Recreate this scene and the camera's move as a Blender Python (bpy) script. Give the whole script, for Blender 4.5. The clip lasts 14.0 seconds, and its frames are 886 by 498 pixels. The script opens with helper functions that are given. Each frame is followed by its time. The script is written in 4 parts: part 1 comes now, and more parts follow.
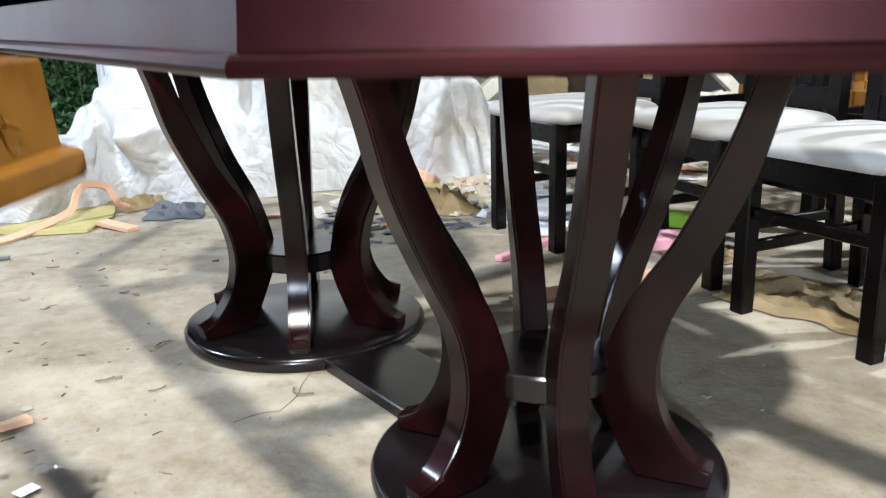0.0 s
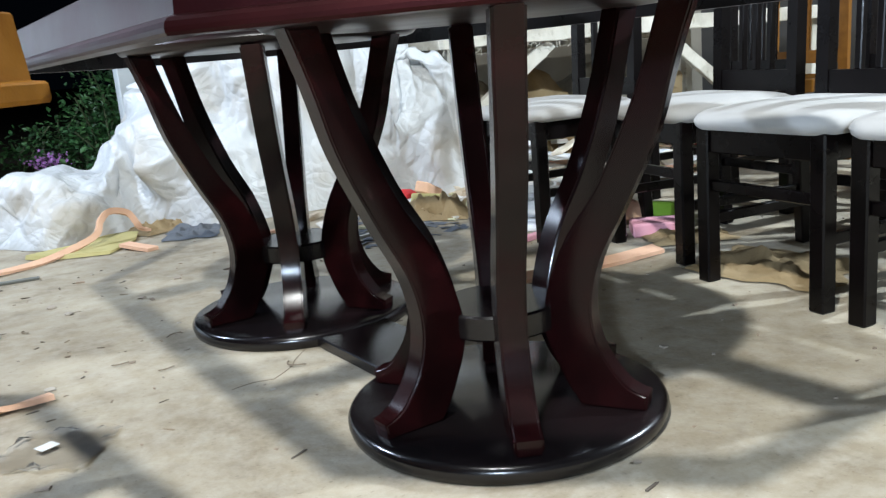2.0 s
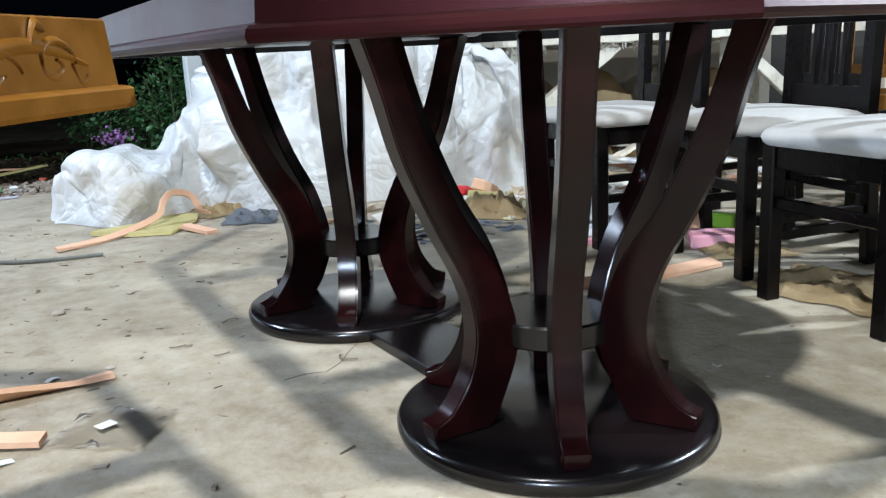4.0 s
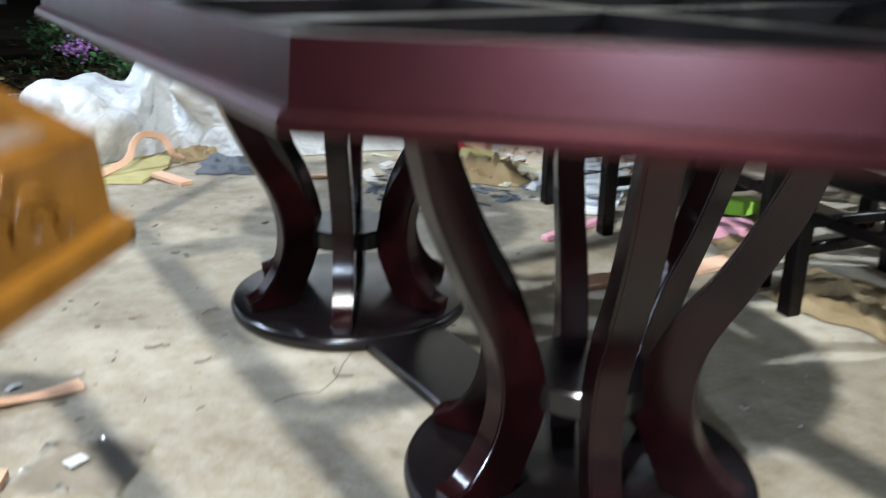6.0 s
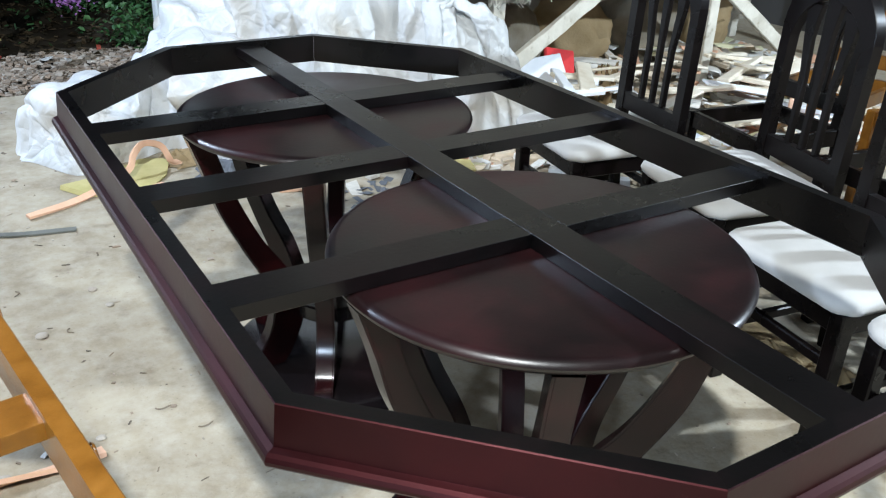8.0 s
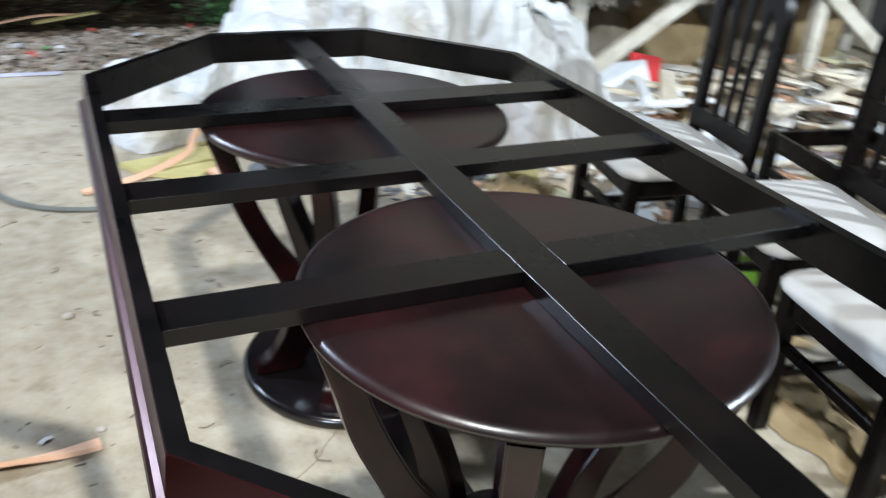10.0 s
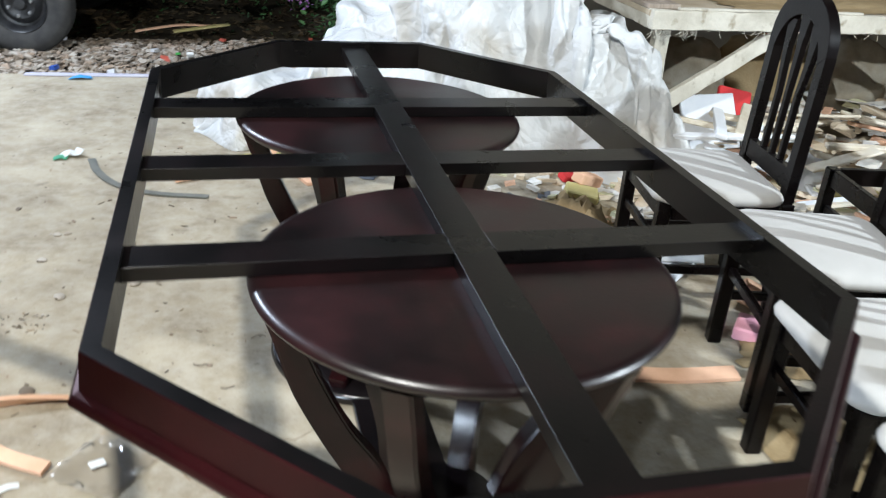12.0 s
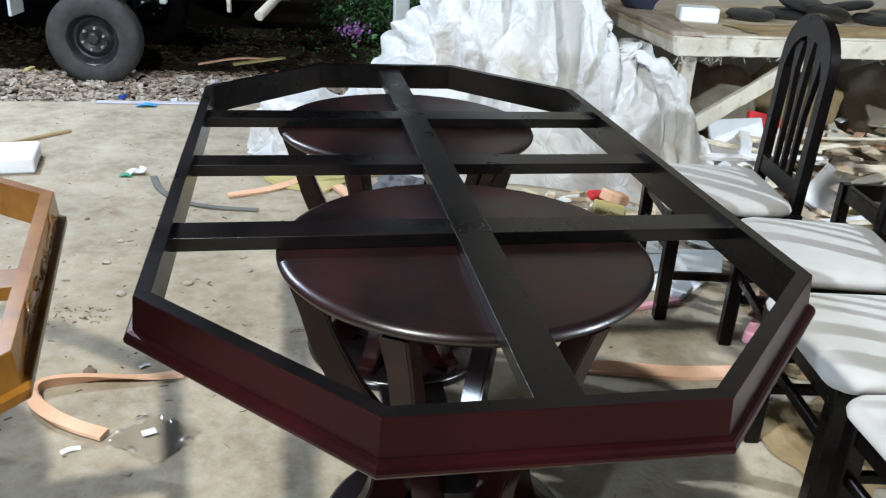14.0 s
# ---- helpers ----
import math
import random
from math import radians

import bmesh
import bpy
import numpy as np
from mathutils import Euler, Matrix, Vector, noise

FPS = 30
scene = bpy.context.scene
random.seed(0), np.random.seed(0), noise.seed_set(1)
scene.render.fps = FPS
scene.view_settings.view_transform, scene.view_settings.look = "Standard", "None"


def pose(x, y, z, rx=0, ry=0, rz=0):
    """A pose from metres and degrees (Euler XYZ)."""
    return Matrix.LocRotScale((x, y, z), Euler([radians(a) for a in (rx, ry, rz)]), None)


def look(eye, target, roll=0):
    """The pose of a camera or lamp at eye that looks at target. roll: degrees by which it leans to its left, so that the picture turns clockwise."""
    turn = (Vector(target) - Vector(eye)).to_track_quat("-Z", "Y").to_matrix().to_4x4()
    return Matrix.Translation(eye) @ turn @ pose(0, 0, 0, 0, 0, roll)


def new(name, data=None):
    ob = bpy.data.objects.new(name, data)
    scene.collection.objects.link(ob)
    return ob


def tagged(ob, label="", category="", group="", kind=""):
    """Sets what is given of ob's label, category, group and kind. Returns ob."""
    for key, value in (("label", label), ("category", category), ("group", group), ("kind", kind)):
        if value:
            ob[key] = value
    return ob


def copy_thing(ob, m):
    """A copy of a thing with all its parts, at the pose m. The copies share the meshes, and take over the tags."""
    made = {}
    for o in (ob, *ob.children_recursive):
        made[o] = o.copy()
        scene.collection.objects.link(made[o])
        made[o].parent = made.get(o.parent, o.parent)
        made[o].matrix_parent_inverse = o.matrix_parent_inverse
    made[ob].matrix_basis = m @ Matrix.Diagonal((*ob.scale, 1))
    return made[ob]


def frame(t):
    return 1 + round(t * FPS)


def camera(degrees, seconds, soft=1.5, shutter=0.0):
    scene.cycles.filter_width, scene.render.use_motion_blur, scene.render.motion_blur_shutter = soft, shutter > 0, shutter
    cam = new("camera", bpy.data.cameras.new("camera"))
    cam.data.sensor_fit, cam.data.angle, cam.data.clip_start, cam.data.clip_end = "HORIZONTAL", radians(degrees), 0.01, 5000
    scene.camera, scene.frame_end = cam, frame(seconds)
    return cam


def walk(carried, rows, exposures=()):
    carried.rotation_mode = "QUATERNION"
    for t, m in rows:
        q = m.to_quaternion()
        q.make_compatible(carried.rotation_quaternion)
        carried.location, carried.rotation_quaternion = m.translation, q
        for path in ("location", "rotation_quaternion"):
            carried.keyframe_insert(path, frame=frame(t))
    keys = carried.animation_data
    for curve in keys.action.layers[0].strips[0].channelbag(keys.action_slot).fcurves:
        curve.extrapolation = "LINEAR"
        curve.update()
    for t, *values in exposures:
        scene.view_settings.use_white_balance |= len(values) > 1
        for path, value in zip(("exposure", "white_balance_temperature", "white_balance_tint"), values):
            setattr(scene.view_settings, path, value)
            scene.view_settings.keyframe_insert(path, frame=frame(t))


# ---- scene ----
cam = camera(55.0, 14.0, soft=1.2, shutter=0.7)
PATH = [
    (0, (-0.871, -1.361, 0.727), (0.242, 0.213, 0.196), -1.4),
    (0.5, (-0.856, -1.413, 0.642), (0.246, 0.195, 0.197), -1.3),
    (1, (-0.872, -1.474, 0.63), (0.222, 0.141, 0.188), -2.5),
    (1.5, (-0.875, -1.548, 0.634), (0.205, 0.077, 0.192), -3.6),
    (2, (-0.878, -1.593, 0.637), (0.183, 0.043, 0.194), -5.1),
    (2.5, (-0.893, -1.614, 0.655), (0.106, 0.063, 0.22), -5.4),
    (3, (-0.894, -1.619, 0.667), (0.073, 0.077, 0.235), -3.7),
    (3.5, (-0.891, -1.616, 0.665), (0.07, 0.083, 0.231), -3.0),
    (3.7, (-0.89, -1.608, 0.665), (0.07, 0.09, 0.222), -2.9),
    (5.8, (-0.862, -1.365, 0.733), (0.111, 0.271, 0.119), 1.1),
    (6, (-0.851, -1.341, 0.823), (0.146, 0.262, 0.162), 0.9),
    (6.5, (-0.826, -1.358, 1.05), (0.17, 0.2, 0.288), 0.9),
    (7, (-0.843, -1.401, 1.225), (0.141, 0.142, 0.416), 1.2),
    (7.5, (-0.858, -1.451, 1.324), (0.115, 0.071, 0.465), 1.9),
    (9.8, (-0.683, -1.382, 1.371), (0.175, 0.172, 0.45), 3.5),
    (10, (-0.634, -1.397, 1.353), (0.131, 0.209, 0.439), 3.9),
    (10.5, (-0.497, -1.469, 1.376), (0.023, 0.235, 0.466), 5.8),
    (11, (-0.461, -1.498, 1.381), (0.028, 0.225, 0.49), 4.4),
    (11.5, (-0.462, -1.501, 1.362), (0.073, 0.217, 0.489), 3.2),
    (12, (-0.395, -1.656, 1.372), (0.082, 0.077, 0.497), 4.4),
    (12.5, (-0.333, -1.808, 1.375), (0.093, -0.061, 0.499), 5.0),
    (13, (-0.331, -1.855, 1.382), (0.068, -0.094, 0.524), 3.9),
    (13.5, (-0.346, -1.883, 1.378), (0.034, -0.1, 0.555), 3.4),
    (14, (-0.35, -1.905, 1.373), (0.003, -0.108, 0.568), 3.2),
]
EXPOSURE = [(0, 0.50, 5750, 11), (0.5, 0.36, 5650, 9), (1.5, 0.20, 5600, 8), (3, 0.19, 5500, 9), (5.8, 0.28, 5550, 9), (6.5, 0.60, 5420, 9), (7.0, 0.35, 5400, 9), (7.5, 0.29, 5420, 8), (10, 0.30, 5600, 9), (12, 0.21, 5750, 9), (14, 0.10, 5750, 9)]
walk(cam, [(t, look(e, g, r)) for t, e, g, r in PATH], EXPOSURE)

# ---- light ----
world = bpy.data.worlds.new("night")
scene.world = world
world.use_nodes = True
world.node_tree.nodes["Background"].inputs["Color"].default_value = (0.012, 0.016, 0.024, 1)
world.node_tree.nodes["Background"].inputs["Strength"].default_value = 0.06


def bulb(place, watts, radius, colour):
    data = bpy.data.lights.new("bulb_light", "POINT")
    data.energy, data.shadow_soft_size, data.color = watts, radius, colour
    ob = new("bulb_light", data)
    ob.matrix_world = pose(*place)
    return ob


LAMP_B = (-1.5, -1.7, 3.4)     # bulb over the gap between the two tables
LAMP_A = (3.9, -2.2, 2.5)       # bulb behind the chairs
LAMP_C = (-4.0, -4.45, 1.52)      # work lamp in the far corner of the shed
FILL_D = (-2.6, 3.0, 3.0)       # unseen fill near the open side, added to brighten far floor and rubble
bulb(LAMP_B, 620, 0.08, (1.0, 0.925, 0.79))
bulb(LAMP_A, 780, 0.05, (0.95, 0.98, 0.95))
bulb(LAMP_C, 700, 0.16, (0.85, 0.935, 1.0))
bulb(FILL_D, 520, 0.07, (0.87, 0.925, 1.0))

# ---- materials ----


def material(name, colours, rough=(0.5, 0.6), scale=8.0, detail=6.0, bump=0.0, bump_scale=60.0, metal=0.0, coat=0.0, stretch=(1, 1, 1), sheen=0.0, spots=None, trans=0.0, space="Object", spec=0.5, tint=None, coat_rough=0.26):
    """Base colour from two noises between the given colours, roughness between two values, fine relief."""
    m = bpy.data.materials.new(name)
    m.use_nodes = True
    nt = m.node_tree
    n, l = nt.nodes, nt.links
    b = n["Principled BSDF"]
    co = n.new("ShaderNodeTexCoord")
    mp = n.new("ShaderNodeMapping")
    mp.inputs["Scale"].default_value = stretch
    l.new(co.outputs[space], mp.inputs["Vector"])
    n1 = n.new("ShaderNodeTexNoise")
    n1.inputs["Scale"].default_value, n1.inputs["Detail"].default_value, n1.inputs["Roughness"].default_value = scale, detail, 0.6
    l.new(mp.outputs[0], n1.inputs["Vector"])
    ramp = n.new("ShaderNodeValToRGB")
    els = ramp.color_ramp.elements
    while len(els) < len(colours):
        els.new(0.5)
    for i, c in enumerate(colours):
        els[i].position = 0.3 + 0.4 * i / max(1, len(colours) - 1)
        els[i].color = (*c, 1)
    l.new(n1.outputs["Fac"], ramp.inputs["Fac"])
    col = ramp.outputs["Color"]
    n2 = n.new("ShaderNodeTexNoise")
    n2.inputs["Scale"].default_value, n2.inputs["Detail"].default_value = bump_scale, 4.0
    l.new(mp.outputs[0], n2.inputs["Vector"])
    if spots:
        size, low, high, tone = spots
        n3 = n.new("ShaderNodeTexNoise")
        n3.inputs["Scale"].default_value, n3.inputs["Detail"].default_value = size, 5.0
        l.new(mp.outputs[0], n3.inputs["Vector"])
        mr = n.new("ShaderNodeMapRange")
        mr.inputs["From Min"].default_value, mr.inputs["From Max"].default_value = low, high
        l.new(n3.outputs["Fac"], mr.inputs["Value"])
        mx = n.new("ShaderNodeMix")
        mx.data_type = "RGBA"
        l.new(mr.outputs[0], mx.inputs["Factor"])
        l.new(col, mx.inputs["A"])
        mx.inputs["B"].default_value = (*tone, 1)
        col = mx.outputs["Result"]
    l.new(col, b.inputs["Base Color"])
    rr = n.new("ShaderNodeMapRange")
    rr.inputs["From Min"].default_value, rr.inputs["From Max"].default_value = 0.3, 0.7
    rr.inputs["To Min"].default_value, rr.inputs["To Max"].default_value = rough
    l.new(n1.outputs["Fac"], rr.inputs["Value"])
    l.new(rr.outputs[0], b.inputs["Roughness"])
    b.inputs["Metallic"].default_value = metal
    b.inputs["Coat Weight"].default_value = coat
    b.inputs["Coat Roughness"].default_value = coat_rough
    b.inputs["Sheen Weight"].default_value = sheen
    b.inputs["Transmission Weight"].default_value = trans
    b.inputs["Specular IOR Level"].default_value = spec
    if tint:
        b.inputs["Specular Tint"].default_value = (*tint, 1)
    if bump:
        bp = n.new("ShaderNodeBump")
        bp.inputs["Strength"].default_value, bp.inputs["Distance"].default_value = bump, 0.004
        l.new(n2.outputs["Fac"], bp.inputs["Height"])
        l.new(bp.outputs[0], b.inputs["Normal"])
    return m


def varied(name, colours, rough=0.7, spec=0.3, per_island=True, bump=0.2):
    """Each piece takes one of the colours."""
    m = bpy.data.materials.new(name)
    m.use_nodes = True
    n, l = m.node_tree.nodes, m.node_tree.links
    b = n["Principled BSDF"]
    if per_island:
        src = n.new("ShaderNodeNewGeometry").outputs["Random Per Island"]
    else:
        src = n.new("ShaderNodeObjectInfo").outputs["Random"]
    ramp = n.new("ShaderNodeValToRGB")
    ramp.color_ramp.interpolation = "CONSTANT"
    els = ramp.color_ramp.elements
    while len(els) < len(colours):
        els.new(0.5)
    for i, c in enumerate(colours):
        els[i].position = i / len(colours)
        els[i].color = (*c, 1)
    l.new(src, ramp.inputs["Fac"])
    nz = n.new("ShaderNodeTexNoise")
    nz.inputs["Scale"].default_value, nz.inputs["Detail"].default_value = 25.0, 5.0
    mx = n.new("ShaderNodeMix")
    mx.data_type, mx.blend_type = "RGBA", "MULTIPLY"
    mx.inputs["Factor"].default_value = 0.4
    l.new(ramp.outputs["Color"], mx.inputs["A"])
    l.new(nz.outputs["Fac"], mx.inputs["B"])
    l.new(mx.outputs["Result"], b.inputs["Base Color"])
    b.inputs["Roughness"].default_value = rough
    b.inputs["Specular IOR Level"].default_value = spec
    bp = n.new("ShaderNodeBump")
    bp.inputs["Strength"].default_value, bp.inputs["Distance"].default_value = bump, 0.004
    l.new(nz.outputs["Fac"], bp.inputs["Height"])
    l.new(bp.outputs[0], b.inputs["Normal"])
    return m


M_MAHOGANY = material("mahogany_red_polish", [(0.0020, 0.0007, 0.0009), (0.0064, 0.0010, 0.0013), (0.0155, 0.0018, 0.0024)], (0.32, 0.42), 3.0, 9.0, 0.03, 90.0, spec=0.28, coat=0.12, tint=(1.0, 0.26, 0.29))
M_BEAM = material("black_stained_wood", [(0.0009, 0.0008, 0.0008), (0.0015, 0.0011, 0.0011), (0.0040, 0.0016, 0.0018)], (0.24, 0.36), 5.0, 8.0, 0.06, 120.0, spec=0.36)
M_LEG = material("mahogany_brown_polish", [(0.0026, 0.0011, 0.0012), (0.0074, 0.0017, 0.0019), (0.0195, 0.0030, 0.0035)], (0.15, 0.25), 4.0, 8.0, 0.03, 90.0, spec=0.27)
M_EBONY = material("dark_mahogany_polish", [(0.0040, 0.0034, 0.0036), (0.0052, 0.0038, 0.0042), (0.0085, 0.0044, 0.0050)], (0.16, 0.28), 2.6, 8.0, 0.04, 90.0, spec=0.5)
M_DISC = material("red_brown_mottled_polish", [(0.0028, 0.0019, 0.0020), (0.0080, 0.0027, 0.0030), (0.0205, 0.0046, 0.0054)], (0.28, 0.38), 5.5, 10.0, 0.05, 90.0, spec=0.5)
M_HONEY = material("honey_varnish", [(0.120, 0.047, 0.004), (0.170, 0.070, 0.006), (0.215, 0.093, 0.010)], (0.3, 0.42), 6.0, 8.0, 0.08, 120.0, coat=0.30, spec=0.2, stretch=(3, 3, 3), coat_rough=0.12)
M_CHAIR = material("black_brown_polish", [(0.0016, 0.0012, 0.0012), (0.0034, 0.0019, 0.0019)], (0.24, 0.34), 6.0, 6.0, 0.06, 90.0, spec=0.2)
M_CUSHION = material("cream_upholstery", [(0.42, 0.412, 0.39), (0.48, 0.468, 0.445)], (0.7, 0.85), 10.0, 6.0, 0.25, 400.0, sheen=0.2)
M_CONCRETE = material("dusty_concrete", [(0.22, 0.180, 0.122), (0.335, 0.288, 0.207), (0.43, 0.380, 0.285)], (0.75, 0.95), 3.4, 12.0, 0.6, 55.0, spots=(11.0, 0.58, 0.80, (0.20, 0.165, 0.115)), spec=0.2)
fine = M_CONCRETE.node_tree
speck = fine.nodes.new("ShaderNodeTexNoise")
speck.inputs["Scale"].default_value, speck.inputs["Detail"].default_value = 95.0, 3.0
fine.links.new(fine.nodes["Texture Coordinate"].outputs["Object"], speck.inputs["Vector"])
grit = fine.nodes.new("ShaderNodeMapRange")
for key, value in (("From Min", 0.62), ("From Max", 0.72), ("To Max", 0.45)):
    grit.inputs[key].default_value = value
fine.links.new(speck.outputs["Fac"], grit.inputs["Value"])
tint = fine.nodes.new("ShaderNodeMix")
tint.data_type = "RGBA"
tint.inputs["B"].default_value = (0.15, 0.115, 0.075, 1)
fine.links.new(grit.outputs[0], tint.inputs["Factor"])
fine.links.new(fine.nodes["Mix"].outputs["Result"], tint.inputs["A"])
dust = fine.nodes.new("ShaderNodeTexNoise")
dust.inputs["Scale"].default_value, dust.inputs["Detail"].default_value, dust.inputs["Roughness"].default_value = 16.0, 8.0, 0.7
fine.links.new(fine.nodes["Texture Coordinate"].outputs["Object"], dust.inputs["Vector"])
film = fine.nodes.new("ShaderNodeMapRange")
for key, value in (("From Min", 0.40), ("From Max", 0.66), ("To Max", 0.55)):
    film.inputs[key].default_value = value
fine.links.new(dust.outputs["Fac"], film.inputs["Value"])
veil = fine.nodes.new("ShaderNodeMix")
veil.data_type = "RGBA"
veil.inputs["B"].default_value = (0.47, 0.43, 0.355, 1)
fine.links.new(film.outputs[0], veil.inputs["Factor"])
fine.links.new(tint.outputs["Result"], veil.inputs["A"])
fine.links.new(veil.outputs["Result"], fine.nodes["Principled BSDF"].inputs["Base Color"])
M_SHEET = material("white_woven_plastic", [(0.58, 0.60, 0.605), (0.645, 0.655, 0.655), (0.685, 0.685, 0.675)], (0.32, 0.46), 3.0, 6.0, 0.25, 30.0, spots=(3.0, 0.54, 0.76, (0.47, 0.425, 0.35)), spec=0.4)
crumple = M_SHEET.node_tree
relief = crumple.nodes["Bump"]
relief.inputs["Strength"].default_value, relief.inputs["Distance"].default_value = 0.62, 0.024
warp = crumple.nodes.new("ShaderNodeTexNoise")
warp.inputs["Scale"].default_value, warp.inputs["Detail"].default_value = 3.0, 2.0
crumple.links.new(crumple.nodes["Texture Coordinate"].outputs["Object"], warp.inputs["Vector"])
bent = crumple.nodes.new("ShaderNodeMix")
bent.data_type, bent.blend_type = "RGBA", "ADD"
bent.inputs["Factor"].default_value = 0.22
crumple.links.new(crumple.nodes["Texture Coordinate"].outputs["Object"], bent.inputs["A"])
crumple.links.new(warp.outputs["Color"], bent.inputs["B"])
height = None
for scale, share in ((4.0, 1.3), (9.0, 1.0), (21.0, 0.5)):
    facet = crumple.nodes.new("ShaderNodeTexVoronoi")
    facet.feature = "DISTANCE_TO_EDGE"
    facet.inputs["Scale"].default_value = scale
    crumple.links.new(bent.outputs["Result"], facet.inputs["Vector"])
    amount = crumple.nodes.new("ShaderNodeMath")
    amount.operation = "MULTIPLY_ADD"
    amount.inputs[1].default_value = share
    amount.inputs[2].default_value = 0.0
    crumple.links.new(facet.outputs["Distance"], amount.inputs[0])
    if height is not None:
        crumple.links.new(height, amount.inputs[2])
    height = amount.outputs[0]
crumple.links.new(height, relief.inputs["Height"])
thin = crumple.nodes.new("ShaderNodeBsdfTranslucent")
thin.inputs["Color"].default_value = (0.75, 0.77, 0.78, 1)
blend = crumple.nodes.new("ShaderNodeMixShader")
blend.inputs[0].default_value = 0.06
crumple.links.new(crumple.nodes["Principled BSDF"].outputs[0], blend.inputs[1])
crumple.links.new(thin.outputs[0], blend.inputs[2])
crumple.links.new(relief.outputs[0], thin.inputs["Normal"])
crumple.links.new(blend.outputs[0], crumple.nodes["Material Output"].inputs["Surface"])
M_FOAM = material("peach_foam", [(0.66, 0.41, 0.27), (0.74, 0.48, 0.33)], (0.9, 1.0), 20.0, 5.0, 0.3, 250.0, spec=0.1)
M_OLIVE = material("yellow_green_foam", [(0.42, 0.37, 0.15), (0.52, 0.46, 0.22)], (0.9, 1.0), 12.0, 5.0, 0.3, 200.0, spec=0.1)
M_GREY = material("grey_rubber", [(0.10, 0.105, 0.09), (0.17, 0.17, 0.15)], (0.6, 0.8), 12.0, 5.0, 0.2, 100.0)
M_BENCH = material("rough_pale_timber", [(0.42, 0.39, 0.32), (0.56, 0.53, 0.45), (0.66, 0.63, 0.55)], (0.8, 0.95), 6.0, 8.0, 0.5, 60.0, spots=(14.0, 0.6, 0.75, (0.25, 0.21, 0.14)), spec=0.2)
M_PLY = material("stained_plywood", [(0.36, 0.29, 0.20), (0.50, 0.43, 0.32)], (0.7, 0.9), 5.0, 8.0, 0.2, 60.0, spec=0.25)
M_WEATHERED = material("weathered_plank", [(0.20, 0.165, 0.125), (0.30, 0.25, 0.20), (0.38, 0.33, 0.27)], (0.8, 0.95), 5.0, 8.0, 0.4, 60.0, spec=0.2, stretch=(6, 1, 1))
M_CREAM = material("cream_sawn_timber", [(0.58, 0.50, 0.37), (0.70, 0.64, 0.52), (0.76, 0.71, 0.60)], (0.75, 0.9), 9.0, 6.0, 0.3, 70.0, spec=0.2)
M_WALL = material("grey_plaster", [(0.26, 0.235, 0.19), (0.36, 0.33, 0.27)], (0.85, 0.95), 1.5, 9.0, 0.3, 30.0, spec=0.2)
M_STEEL = material("galvanised_post", [(0.42, 0.45, 0.46), (0.55, 0.58, 0.58)], (0.4, 0.6), 7.0, 6.0, 0.1, 60.0)
M_WHITE = material("white_foam_board", [(0.74, 0.76, 0.80), (0.82, 0.84, 0.86)], (0.8, 0.9), 9.0, 5.0, 0.15, 200.0, spec=0.2)
M_BLACK = material("black_vinyl", [(0.012, 0.012, 0.013), (0.025, 0.025, 0.026)], (0.35, 0.5), 8.0, 5.0, 0.15, 200.0)
M_TYRE = material("dusty_tyre_rubber", [(0.025, 0.025, 0.025), (0.055, 0.053, 0.05)], (0.75, 0.9), 12.0, 6.0, 0.3, 120.0, spec=0.25)
M_RIM = material("black_steel_rim", [(0.012, 0.012, 0.013), (0.03, 0.03, 0.03)], (0.3, 0.45), 14.0, 5.0, metal=0.3)
M_CHROME = material("worn_bolt_steel", [(0.45, 0.45, 0.45), (0.6, 0.6, 0.6)], (0.3, 0.45), 20.0, 3.0, metal=0.9)
# assumed pale tone, chosen so the dark table's left side mirrors it
M_REFLECTOR = material("pale_reflector_paint", [(0.66, 0.68, 0.70), (0.74, 0.76, 0.78)], (0.35, 0.5), 4.0, 5.0)
M_BODY = material("dark_vehicle_paint", [(0.010, 0.011, 0.012), (0.02, 0.021, 0.022)], (0.4, 0.6), 4.0, 5.0)
M_EARTH = material("dark_earth", [(0.018, 0.015, 0.010), (0.038, 0.031, 0.022), (0.06, 0.05, 0.034)], (0.9, 1.0), 3.0, 9.0, 0.6, 30.0, spec=0.1)
M_DEAD = varied("dead_leaves", [(0.030, 0.022, 0.012), (0.055, 0.040, 0.022), (0.085, 0.062, 0.036), (0.040, 0.034, 0.020)], 0.9, 0.1)
M_LEAF = varied("night_leaves", [(0.035, 0.10, 0.028), (0.05, 0.13, 0.035), (0.075, 0.16, 0.05), (0.04, 0.085, 0.032)], 0.5, 0.4)
M_STEM = material("green_stem", [(0.04, 0.06, 0.02), (0.06, 0.07, 0.03)], (0.7, 0.9), 20.0)
M_PETAL = varied("purple_petals", [(0.42, 0.18, 0.50), (0.56, 0.28, 0.62), (0.48, 0.22, 0.55)], 0.6)
M_RUBBLE = varied("rubble_chips", [(0.40, 0.34, 0.27), (0.46, 0.40, 0.33), (0.30, 0.24, 0.18), (0.52, 0.47, 0.40), (0.40, 0.31, 0.23), (0.22, 0.18, 0.14)], 0.9, 0.15)
M_LITTER = varied("coloured_litter", [(0.7, 0.7, 0.7), (0.05, 0.12, 0.5), (0.1, 0.45, 0.1), (0.6, 0.5, 0.2), (0.55, 0.12, 0.08), (0.75, 0.75, 0.72)], 0.5)
